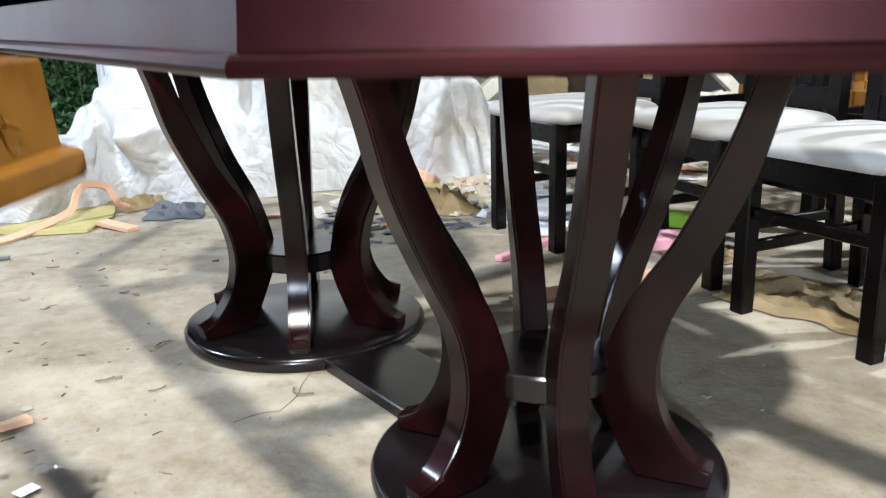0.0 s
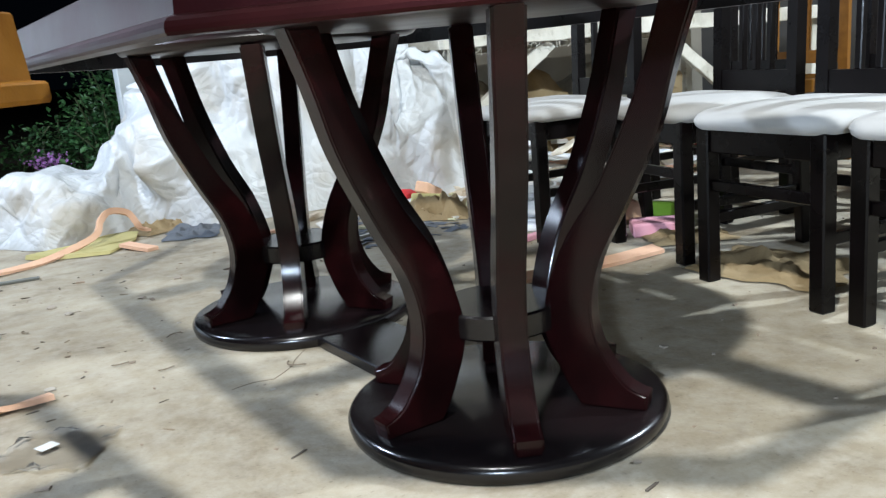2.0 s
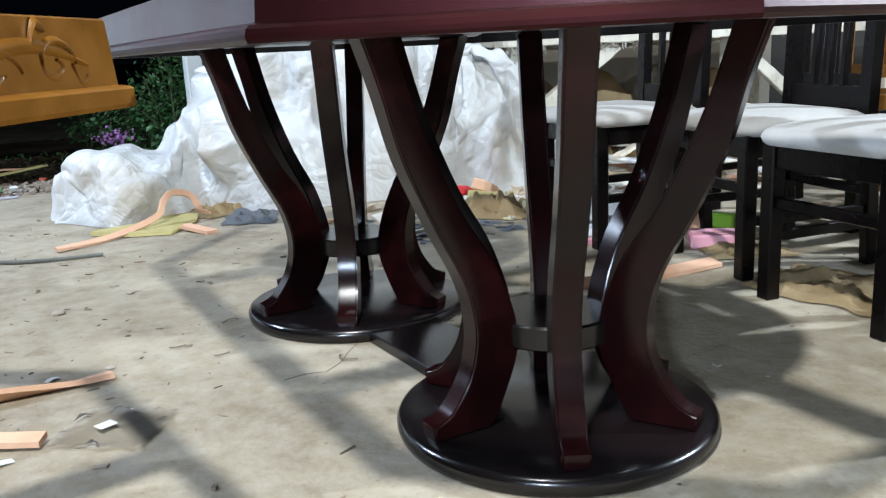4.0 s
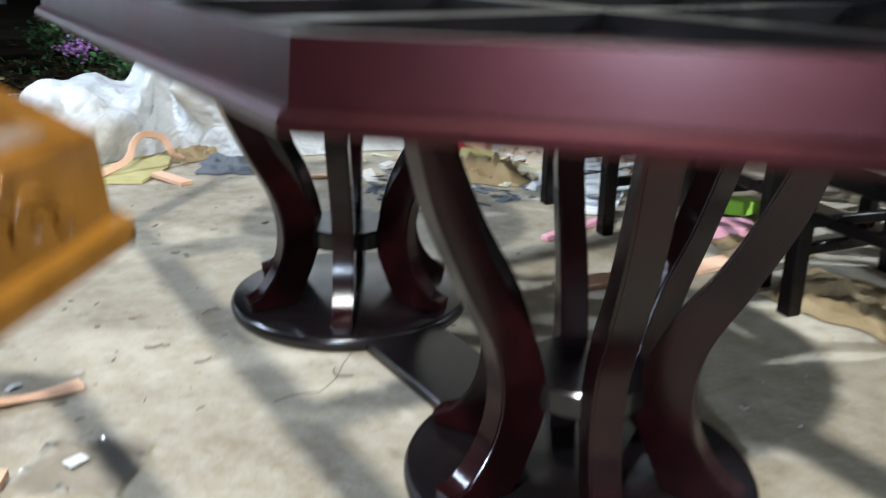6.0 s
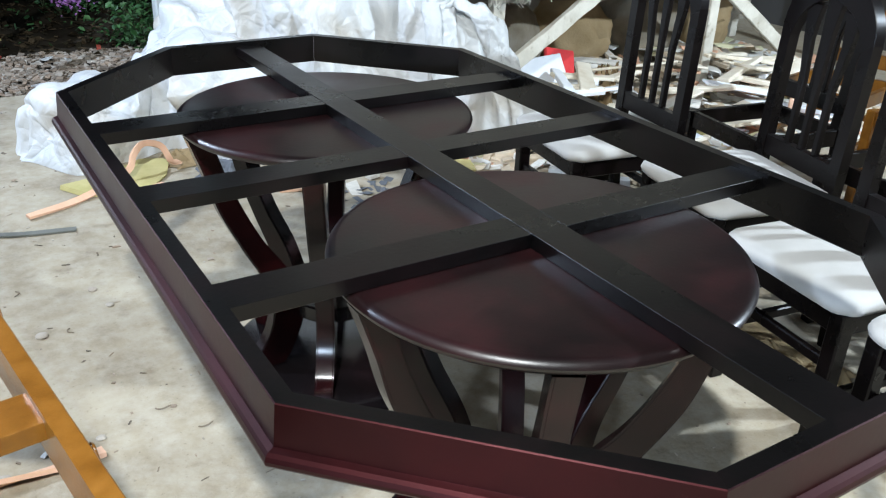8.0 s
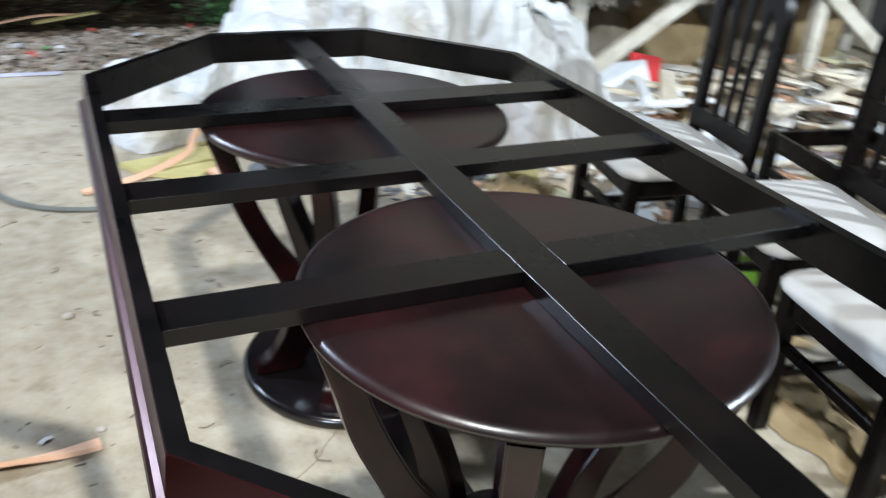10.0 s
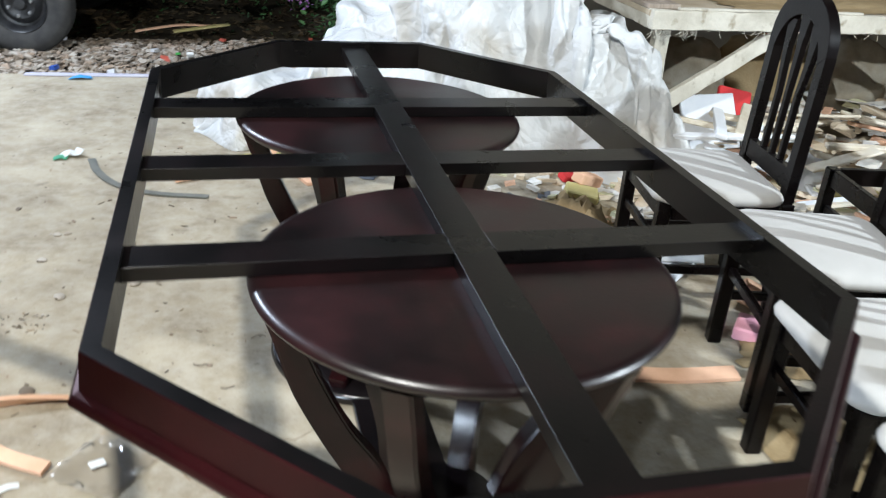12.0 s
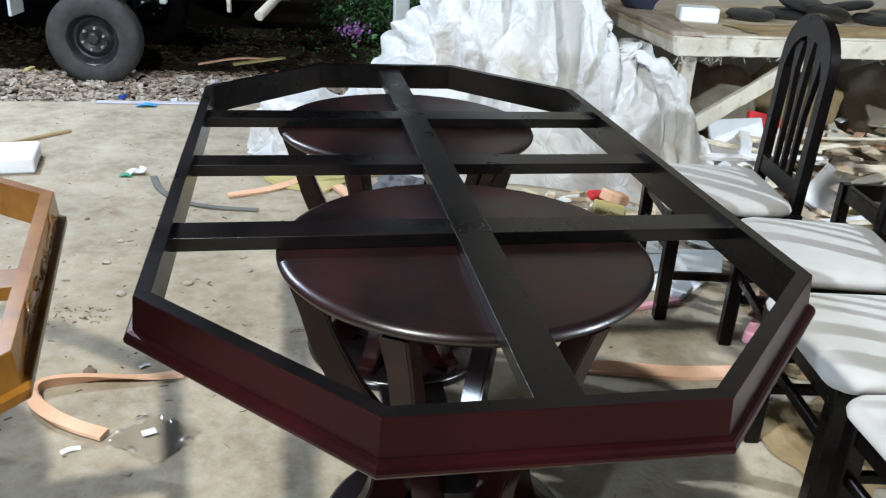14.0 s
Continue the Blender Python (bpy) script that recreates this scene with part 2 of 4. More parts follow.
M_OFFCUT = varied("timber_and_foam_scraps", [(0.80, 0.77, 0.70), (0.76, 0.64, 0.48), (0.84, 0.84, 0.82), (0.82, 0.50, 0.33), (0.72, 0.62, 0.47), (0.80, 0.78, 0.72), (0.84, 0.82, 0.76), (0.82, 0.81, 0.79), (0.70, 0.68, 0.45), (0.82, 0.79, 0.73), (0.64, 0.53, 0.38)], 0.85, 0.15)
M_CHIP = varied("floor_crumbs", [(0.18, 0.145, 0.105), (0.27, 0.22, 0.16), (0.48, 0.42, 0.33), (0.36, 0.28, 0.19), (0.14, 0.115, 0.09)], 0.9, 0.15)
M_RED = material("red_foam", [(0.55, 0.025, 0.03), (0.65, 0.05, 0.05)], (0.8, 0.9), 14.0, 4.0, 0.2, 200.0)
M_PINK = material("pink_foam", [(0.72, 0.33, 0.42), (0.78, 0.42, 0.50)], (0.8, 0.9), 14.0, 4.0, 0.2, 200.0)
M_TEAL = material("green_print", [(0.05, 0.25, 0.14), (0.08, 0.32, 0.18)], (0.5, 0.6), 14.0)
M_GREEN = material("lime_foam", [(0.26, 0.48, 0.03), (0.34, 0.58, 0.06)], (0.8, 0.9), 14.0, 4.0, 0.2, 200.0)
M_BROWN = material("brown_wrapping_cloth", [(0.25, 0.18, 0.09), (0.33, 0.25, 0.14)], (0.85, 0.95), 9.0, 6.0, 0.6, 90.0, spec=0.15)
M_SLATE = material("dark_grey_cloth", [(0.09, 0.10, 0.115), (0.15, 0.16, 0.18)], (0.85, 0.95), 14.0, 6.0, 0.3, 120.0)
M_SACK = material("dusty_brown_sacking", [(0.15, 0.125, 0.085), (0.22, 0.19, 0.14), (0.27, 0.25, 0.20)], (0.85, 0.95), 7.0, 8.0, 0.4, 90.0, spec=0.15)
M_NAVY = material("navy_sack", [(0.02, 0.028, 0.06), (0.04, 0.05, 0.09)], (0.6, 0.8), 12.0, 5.0, 0.3, 90.0)
M_LILAC = material("faded_lilac_strip", [(0.40, 0.39, 0.46), (0.48, 0.47, 0.53)], (0.6, 0.8), 9.0)
M_BLUE = material("blue_scrap", [(0.05, 0.26, 0.55), (0.07, 0.32, 0.62)], (0.6, 0.7), 9.0)
M_PAPER = material("printed_paper", [(0.62, 0.64, 0.62), (0.74, 0.75, 0.74)], (0.7, 0.8), 30.0)
# near-black so the unseen ceiling gives no glare on the table tops
M_UNSEEN_ROOF = material("unseen_dark_roof", [(0.012, 0.012, 0.011), (0.022, 0.021, 0.020)], (0.6, 0.8), 3.0)
# dark tone picked to hold down bounce from the unseen walls
M_UNSEEN_WALL = material("unseen_dark_wall", [(0.045, 0.043, 0.040), (0.075, 0.071, 0.066)], (0.6, 0.8), 2.0, 6.0, 0.2, 20.0)
M_GLOW = bpy.data.materials.new("bulb_glow")
M_GLOW.use_nodes = True
M_GLOW.node_tree.nodes["Principled BSDF"].inputs["Emission Color"].default_value = (1, 0.95, 0.86, 1)
M_GLOW.node_tree.nodes["Principled BSDF"].inputs["Emission Strength"].default_value = 12.0


def clear_plastic():
    m = bpy.data.materials.new("clear_plastic_film")
    m.use_nodes = True
    n, l = m.node_tree.nodes, m.node_tree.links
    glossy, clear, mix = n.new("ShaderNodeBsdfGlossy"), n.new("ShaderNodeBsdfTransparent"), n.new("ShaderNodeMixShader")
    glossy.inputs["Roughness"].default_value = 0.12
    lw = n.new("ShaderNodeFresnel")
    lw.inputs["IOR"].default_value = 1.5
    haze, veil = n.new("ShaderNodeBsdfDiffuse"), n.new("ShaderNodeMixShader")
    haze.inputs["Color"].default_value = (0.7, 0.72, 0.74, 1)
    veil.inputs[0].default_value = 0.07
    l.new(clear.outputs[0], veil.inputs[1])
    l.new(haze.outputs[0], veil.inputs[2])
    l.new(lw.outputs[0], mix.inputs[0])
    l.new(veil.outputs[0], mix.inputs[1])
    l.new(glossy.outputs[0], mix.inputs[2])
    l.new(mix.outputs[0], n["Material Output"].inputs["Surface"])
    return m


M_FILM = clear_plastic()

# ---- mesh helpers ----


def part(name, bm, mat, parent=None, label="", m=None, smooth=False, kind=""):
    me = bpy.data.meshes.new(name)
    bm.normal_update()
    bm.to_mesh(me)
    bm.free()
    me.materials.append(mat)
    if smooth:
        me.polygons.foreach_set("use_smooth", [True] * len(me.polygons))
        me.set_sharp_from_angle(angle=radians(38))
    ob = new(name, me)
    if parent is not None:
        ob.parent = parent
    if m is not None:
        ob.matrix_basis = m
    if label or kind:
        tagged(ob, label, kind=kind)
    return ob


def thing(name, m, label, category, group="", kind=""):
    ob = new(name)
    ob.empty_display_size = 0.05
    ob.matrix_basis = m
    return tagged(ob, label, category, group, kind)


def solo(name, bm, mat, m, label, category, group="", kind="", smooth=False):
    ob = part(name, bm, mat, None, "", m, smooth)
    return tagged(ob, label, category, group, kind)


def box(sx, sy, sz, at=(0, 0, 0), turn=None, bevel=0.003, bm=None, seg=1):
    """A box with softened edges, centred on at."""
    bm = bm or bmesh.new()
    m = Matrix.Translation(at) @ (turn or Matrix()) @ Matrix.Diagonal((sx, sy, sz, 1))
    r = bmesh.ops.create_cube(bm, size=1, matrix=m)
    if bevel:
        edges = {e for v in r["verts"] for e in v.link_edges}
        bmesh.ops.bevel(bm, geom=list(edges), offset=bevel, segments=seg, affect="EDGES", clamp_overlap=True)
    return bm


def lathe(profile, steps=64, bm=None, axis="z"):
    """A solid turned round z from (radius, height) pairs; ends at radius 0 close it."""
    bm = bm or bmesh.new()
    rings = []
    for r, z in profile:
        if r < 1e-6:
            rings.append([bm.verts.new((0, 0, z))])
        else:
            rings.append([bm.verts.new((r * math.cos(2 * math.pi * i / steps), r * math.sin(2 * math.pi * i / steps), z)) for i in range(steps)])
    for a, b in zip(rings, rings[1:]):
        for i in range(steps):
            j = (i + 1) % steps
            if len(a) == 1 and len(b) > 1:
                bm.faces.new((a[0], b[j], b[i]))
            elif len(b) == 1 and len(a) > 1:
                bm.faces.new((a[i], a[j], b[0]))
            elif len(a) > 1:
                bm.faces.new((a[i], a[j], b[j], b[i]))
    bmesh.ops.recalc_face_normals(bm, faces=bm.faces)
    return bm


def slab(outline, thick, bevel=0.004, seg=2):
    """A flat outline in x, z given a thickness along y, with softened edges."""
    bm = bmesh.new()
    f = [bm.verts.new((x, -thick / 2, z)) for x, z in outline]
    g = [bm.verts.new((x, thick / 2, z)) for x, z in outline]
    n = len(outline)
    bm.faces.new(f)
    bm.faces.new(g[::-1])
    for i in range(n):
        j = (i + 1) % n
        bm.faces.new((f[j], f[i], g[i], g[j]))
    bmesh.ops.recalc_face_normals(bm, faces=bm.faces)
    if bevel:
        rim = [e for e in bm.edges if any(len(q.verts) > 4 for q in e.link_faces)]
        bmesh.ops.bevel(bm, geom=rim, offset=bevel, segments=seg, affect="EDGES", clamp_overlap=True)
    return bm


def smooth_line(points, n):
    """A Catmull-Rom line through points, n steps between each two."""
    p = [Vector(q) for q in points]
    p = [2 * p[0] - p[1]] + p + [2 * p[-1] - p[-2]]
    out = []
    for i in range(1, len(p) - 2):
        a, b, c, d = p[i - 1:i + 3]
        for k in range(n):
            t = k / n
            out.append(0.5 * ((2 * b) + (c - a) * t + (2 * a - 5 * b + 4 * c - d) * t * t + (3 * b - a - 3 * c + d) * t ** 3))
    out.append(p[-2])
    return out


def ribbon(points, width, thick, n=8, twist=None, bm=None):
    """A strip of rectangular section swept along a line; twist: degrees at each step from flat."""
    bm = bm or bmesh.new()
    line = smooth_line(points, n)
    rows = []
    for i, p in enumerate(line):
        d = (line[min(i + 1, len(line) - 1)] - line[max(i - 1, 0)]).normalized()
        side = d.cross(Vector((0, 0, 1)))
        side = side.normalized() if side.length > 1e-3 else Vector((1, 0, 0))
        if twist:
            side = Matrix.Rotation(radians(twist(i / (len(line) - 1))), 3, d) @ side
        up = side.cross(d).normalized()
        rows.append([bm.verts.new(p + side * (width / 2 * a) + up * (thick / 2 * b)) for a, b in ((-1, -1), (1, -1), (1, 1), (-1, 1))])
    for a, b in zip(rows, rows[1:]):
        for k in range(4):
            bm.faces.new((a[k], a[(k + 1) % 4], b[(k + 1) % 4], b[k]))
    bm.faces.new(rows[0][::-1])
    bm.faces.new(rows[-1])
    bmesh.ops.recalc_face_normals(bm, faces=bm.faces)
    return bm


def chunk(bm, place, size, turn, rough=0.25):
    """A small uneven eight-cornered piece, quick to make."""
    m = Matrix.Translation(place) @ turn.to_matrix().to_4x4()
    v = []
    for z in (-1, 1):
        for x, y in ((-1, -1), (1, -1), (1, 1), (-1, 1)):
            v.append(bm.verts.new(m @ Vector([c * s / 2 * (1 + random.uniform(-rough, rough)) for c, s in zip((x, y, z), size)])))
    for q in ((3, 2, 1, 0), (4, 5, 6, 7), (0, 1, 5, 4), (1, 2, 6, 5), (2, 3, 7, 6), (3, 0, 4, 7)):
        bm.faces.new([v[i] for i in q])


def rough_board(sx, sy, sz, at, turn=None, amp=0.004, step=0.04, seed=0.0):
    """A sawn board with wavering, chipped edges."""
    bm = box(sx, sy, sz, bevel=0.004)
    for axis, size in enumerate((sx, sy, sz)):
        n = min(60, int(size / step))
        for k in range(1, n):
            p, d = [0, 0, 0], [0, 0, 0]
            p[axis], d[axis] = size * (k / n - 0.5), 1
            bmesh.ops.bisect_plane(bm, geom=bm.verts[:] + bm.edges[:] + bm.faces[:], plane_co=p, plane_no=d)
    for v in bm.verts:
        q = Vector((v.co.x * 14 + seed, v.co.y * 14, v.co.z * 14))
        v.co += noise.noise_vector(q) * amp + noise.noise_vector(q * 3.1) * amp * 0.7
    bm.transform(Matrix.Translation(at) @ (turn or Matrix()))
    return bm


def any_turn(flat=1.0):
    return Euler((random.gauss(0, 0.25) * flat, random.gauss(0, 0.25) * flat, random.uniform(0, 6.28)))


# ---- structure ----
bm = box(10.6, 9.45, 0.12, (0.1, -1.25, -0.06), bevel=0.006)
tagged(part("floor", bm, M_CONCRETE), "dusty beige concrete workshop floor slab", "floor", kind="structure")

bm = bmesh.new()
rings = []
for r in (0.0, 2, 4, 7, 12, 30, 120, 600, 2400):
    n = 48
    rings.append([bm.verts.new((1 + r * math.cos(6.28318 * i / n), 5 + r * math.sin(6.28318 * i / n), -0.09 + (0.03 * noise.noise((i * 0.7, r, 0)) if 0 < r < 20 else 0))) for i in range(n if r else 1)])
for i in range(48):
    bm.faces.new((rings[0][0], rings[1][i], rings[1][(i + 1) % 48]))
for a, b in zip(rings[1:], rings[2:]):
    for i in range(48):
        bm.faces.new((a[i], b[i], b[(i + 1) % 48], a[(i + 1) % 48]))
bmesh.ops.recalc_face_normals(bm, faces=bm.faces)
tagged(part("ground", bm, M_EARTH), "dark bare earth around the workshop at night", "ground", kind="structure")

# east and south walls are assumed, unseen; dark so the aprons reflect little
tagged(part("unseen_wall_east", box(0.15, 9.4, 4.2, (5.32, -1.25, 2.1), bevel=0.0), M_UNSEEN_WALL), "unseen dark side wall added to limit bounce and reflections", "wall", kind="structure")
tagged(part("unseen_wall_south", box(10.5, 0.15, 4.2, (0.12, -5.9, 2.1), bevel=0.0), M_UNSEEN_WALL), "unseen dark wall added to limit bounce and reflections", "wall", kind="structure")
tagged(part("wall_north", box(4.2, 0.15, 4.2, (3.15, 3.52, 2.1), bevel=0.0), M_WALL), "grey plastered wall behind the workbench", "wall", kind="structure")
# assumed ceiling, out of view, kept dark to limit reflections
tagged(part("ceiling", box(10.6, 9.6, 0.05, (0.1, -1.2, 4.25), bevel=0.0), M_UNSEEN_ROOF), "unseen dark ceiling added to limit glare on the tables", "ceiling", kind="structure")

# ---- dark dining table ----
OUTER = [(0.352, 0.700), (0.322, 0.610), (0.292, 0.505), (0.240, 0.390), (0.190, 0.290), (0.174, 0.205), (0.188, 0.135), (0.222, 0.083), (0.244, 0.067), (0.262, 0.061)]
INNER = [(0.150, 0.0345), (0.120, 0.085), (0.089, 0.185), (0.125, 0.310), (0.193, 0.420), (0.256, 0.560), (0.300, 0.700)]


def octagon(half_x, half_y, side_y, end_x):
    return [(-end_x, -half_y), (end_x, -half_y), (half_x, -side_y), (half_x, side_y), (end_x, half_y), (-end_x, half_y), (-half_x, side_y), (-half_x, -side_y)]


def mitred_ring_piece(corners, i, profile):
    """One side of a mitred frame: the profile (outward, height) run from corner i to the next."""
    n = len(corners)
    c = [Vector(q) for q in corners]

    def normal(k):
        d = (c[(k + 1) % n] - c[k % n]).normalized()
        return Vector((d.y, -d.x))

    bm = bmesh.new()
    ends = []
    for k in (i, i + 1):
        a, b = normal(k - 1), normal(k)
        m = (a + b) / (1 + a.dot(b))
        gap = (c[(i + 1) % n] - c[i]).normalized() * (0.0001 if k == i else -0.0001)
        ends.append([bm.verts.new((*(c[k % n] + m * o + gap), z)) for o, z in profile])
    s = len(profile)
    for k in range(s):
        bm.faces.new((ends[0][k], ends[1][k], ends[1][(k + 1) % s], ends[0][(k + 1) % s]))
    bm.faces.new(ends[0])
    bm.faces.new(ends[1][::-1])
    bmesh.ops.recalc_face_normals(bm, faces=bm.faces)
    return bm


def pedestal_parts(table, x, y, mat, flat, top, disc):
    mat = M_LEG if mat is M_MAHOGANY else mat
    rim = ((0.021, 0.028), (0.009, 0.024), (0.002, 0.017), (0.0, 0.011), (0.003, 0.005), (0.011, 0.001), (0.018, 0.0))
    bm = lathe([(0, top - 0.028), *((disc - a, top - b) for a, b in rim), (0, top)], 96)
    part("pedestal_top", bm, M_DISC if flat is M_EBONY else flat, table, "", pose(x, y, 0), True)
    bm = lathe([(0, 0.0), (0.279, 0.0), (0.284, 0.004), (0.287, 0.014), (0.287, 0.022), (0.283, 0.030), (0.275, 0.034), (0, 0.034)], 96)
    part("base_plate", bm, flat, table, "", pose(x, y, 0), True)
    bm = lathe([(0, 0.166), (0.103, 0.166), (0.107, 0.170), (0.107, 0.206), (0.103, 0.210), (0, 0.210)], 48)
    part("collar_disc", bm, flat, table, "", pose(x, y, 0), True)
    k = (top - 0.028) / 0.700
    line = [(q.x, q.y * k) for q in smooth_line([(*q, 0) for q in OUTER], 5)]
    line += [(0.259, 0.0345)]
    line += [(q.x, q.y * k if q.y > 0.04 else q.y) for q in smooth_line([(*q, 0) for q in INNER], 5)]
    master = None
    for i in range(6):
        m = pose(x, y, 0, 0, 0, 60 * i)
        if master is None:
            master = part("curved_leg", slab(line, 0.047, 0.009, 3), mat, table, "", m, True)
        else:
            ob = new("curved_leg", master.data)
            ob.parent, ob.matrix_basis = table, m


def frame_table(m, label, mat, flat, beam, corners, top, beams, pedestals, carved=False, disc=0.361):
    table = thing("dining_table", m, label, "table")
    low = top - 0.08
    prof = [(-0.005, top - 0.0015), (0, low + 0.022), (0.008, low + 0.019), (0.012, low + 0.015), (0.014, low + 0.009), (0.0135, low + 0.004), (0.011, low), (-0.029, low), (-0.031, top), (-0.0065, top)]
    if carved:
        prof[1:7] = [(0, low + 0.021), (0.010, low + 0.0195), (0.0125, low + 0.017), (0.013, low + 0.004), (0.011, low)]
    for i in range(8):
        apron = part("apron", mitred_ring_piece(corners, i, prof), mat, table)
        apron.data.materials.append(beam)
        for face in apron.data.polygons:
            inner = Vector((*(sum((Vector(q) for q in corners), Vector((0, 0))) / 8), 0)) - face.center
            if (face.normal.z > 0.9 and face.center.z > top - 0.01) or (abs(face.normal.z) < 0.2 and face.normal.dot(inner) > 0.2):
                face.material_index = 1
        if carved:
            a, b = Vector(corners[i]), Vector(corners[(i + 1) % 8])
            carve(apron, a, b, top - 0.04, mat)
    wx, hx, hy = min(q[0] for q in corners) + 0.0295, max(q[0] for q in corners) - 0.0295, max(q[1] for q in corners) - 0.0295
    bz, bh = top - 0.0250, 0.027
    (lx, lw), cross = beams
    part("long_beam", box(lw, 2 * hy, bh, (lx, 0, bz), bevel=0.0007), beam, table)
    for y, w in cross:
        for a, b in ((wx, lx - lw / 2 - 0.0005), (lx + lw / 2 + 0.0005, hx)):
            part("cross_beam", box(b - a, w, bh - 0.001, ((a + b) / 2, y, bz), bevel=0.0007), beam, table)
    for x, y in pedestals:
        pedestal_parts(table, x, y, mat, flat, bz - bh / 2 - 0.0004, disc)
    return table


def carve(apron, a, b, z, mat):
    """Raised scroll carving on one apron board: flowing vines and a central leaf."""
    d = (b - a)
    length = d.length
    d.normalize()
    out = Vector((d.y, -d.x))
    bm = bmesh.new()

    def vine(f, r):
        line = []
        for k in range(33):
            u, h = f(k / 32)
            p = a + d * (u * length) - out * 0.003
            line.append(Vector((p.x, p.y, z + h)))
        rows = []
        for k, p in enumerate(line):
            w = 0.75 * r * math.sin(math.pi * (0.08 + 0.84 * k / 32))
            rows.append([bm.verts.new(p + Vector((0, 0, w * s)) + Vector((*(out * (0.0038 * c)), 0))) for s, c in ((-1, 0), (-0.5, 0.8), (0, 1), (0.5, 0.8), (1, 0))])
        for p, q in zip(rows, rows[1:]):
            for k in range(4):
                bm.faces.new((p[k], q[k], q[k + 1], p[k + 1]))

    vine(lambda t: (0.08 + 0.84 * t, 0.016 * math.sin(6.28 * t * 1.5)), 0.014)
    vine(lambda t: (0.15 + 0.3 * t, -0.020 + 0.038 * math.sin(3.14 * t)), 0.011)
    vine(lambda t: (0.40 + 0.06 * math.cos(9 * t) * (1 - t), 0.004 + 0.02 * math.sin(9 * t) * (1 - t)), 0.009)
    vine(lambda t: (0.70 + 0.06 * math.cos(9 * t) * (1 - t), -0.004 + 0.02 * math.sin(9 * t) * (1 - t)), 0.009)
    for c, h, way, size in ((0.22, 0.004, 1, 0.055), (0.55, -0.006, -1, 0.060), (0.84, 0.002, 1, 0.050)):
        vine(lambda t: (c + way * size * math.cos(7.5 * t) * (1 - 0.85 * t), h + 0.022 * math.sin(7.5 * t) * (1 - 0.85 * t)), 0.008)
    for k in range(9):
        # leaf lobes along the stem
        u, up = 0.12 + 0.095 * k, 1 if k % 2 else -1
        vine(lambda t: (u + 0.035 * t, 0.014 * math.sin(6.28 * (u - 0.08) * 1.8) + up * (0.004 + 0.016 * math.sin(3.14 * t * 0.8))), 0.007)
    part("carving", bm, mat, apron, "carved scrolling vine relief", None, True)


rim_line = octagon(0.573, 1.050, 0.692, 0.236)
# the hand-built frame is a little wider on one side
rim_line[5], rim_line[6], rim_line[7] = (-0.229, 1.050), (-0.583, 0.694), (-0.583, -0.692)
dark = frame_table(pose(-0.0115, 0.005, 0), "dark mahogany dining table frame without its top", M_MAHOGANY, M_EBONY, M_BEAM,
                   rim_line, 0.76, ((0.0085, 0.072), ((-0.404, 0.077), (0.012, 0.076), (0.417, 0.082))), ((-0.005, -0.435), (-0.005, 0.425)))
part("stretcher", box(0.185, 0.36, 0.026, (-0.006, -0.003, 0.0135), bevel=0.003), M_EBONY, dark)

honey = frame_table(pose(-1.544, -0.508, 0, 0, 0, 8.0), "honey-varnished carved dining table frame without its top", M_HONEY, M_HONEY, M_HONEY,
                    octagon(0.755, 0.755, 0.344, 0.335), 0.706, ((0.0, 0.075), ((-0.06, 0.075),)), ((0.0, -0.0),), carved=True, disc=0.51)

# ---- chairs ----


def rounded(w, d, r, n=6, m=3.0):
    """A rounded-corner outline of w by d."""
    out = []
    for cx, cy, a0 in ((w / 2 - r, d / 2 - r, 0), (-w / 2 + r, d / 2 - r, 90), (-w / 2 + r, -d / 2 + r, 180), (w / 2 - r, -d / 2 + r, 270)):
        for k in range(n + 1):
            a = radians(a0 + 90 * k / n)
            out.append((cx + r * math.cos(a), cy + r * math.sin(a)))
    return out


def cushion_mesh(w, d, low, high, dome):
    bm = bmesh.new()
    rings = []
    for inset, z in ((0.012, low), (0.003, low + 0.009), (0.0, low + 0.020), (0.002, high - 0.016), (0.008, high - 0.006), (0.020, high + dome * 0.08), (0.038, high + dome * 0.34), (0.07, high + dome * 0.64), (0.12, high + dome * 0.9)):
        rings.append([bm.verts.new((x + random.uniform(-1, 1) * 0.0006, y, z)) for x, y in rounded(w - 2 * inset, d - 2 * inset, max(0.02, 0.055 - inset * 0.2))])
    n = len(rings[0])
    for a, b in zip(rings, rings[1:]):
        for i in range(n):
            bm.faces.new((a[i], a[(i + 1) % n], b[(i + 1) % n], b[i]))
    top = bm.verts.new((0, 0, high + dome))
    for i in range(n):
        bm.faces.new((rings[-1][i], rings[-1][(i + 1) % n], top))
    bm.faces.new(rings[0][::-1])
    return bm


def tilt(x0, z0, x1, z1, w, t, y, bm=None):
    """A straight bar in the x, z plane at y."""
    d = Vector((x1 - x0, 0, z1 - z0))
    turn = Matrix.Rotation(math.atan2(d.x, d.z), 4, "Y")
    return box(w, t, d.length, ((x0 + x1) / 2, y, (z0 + z1) / 2), turn, 0.004, bm)


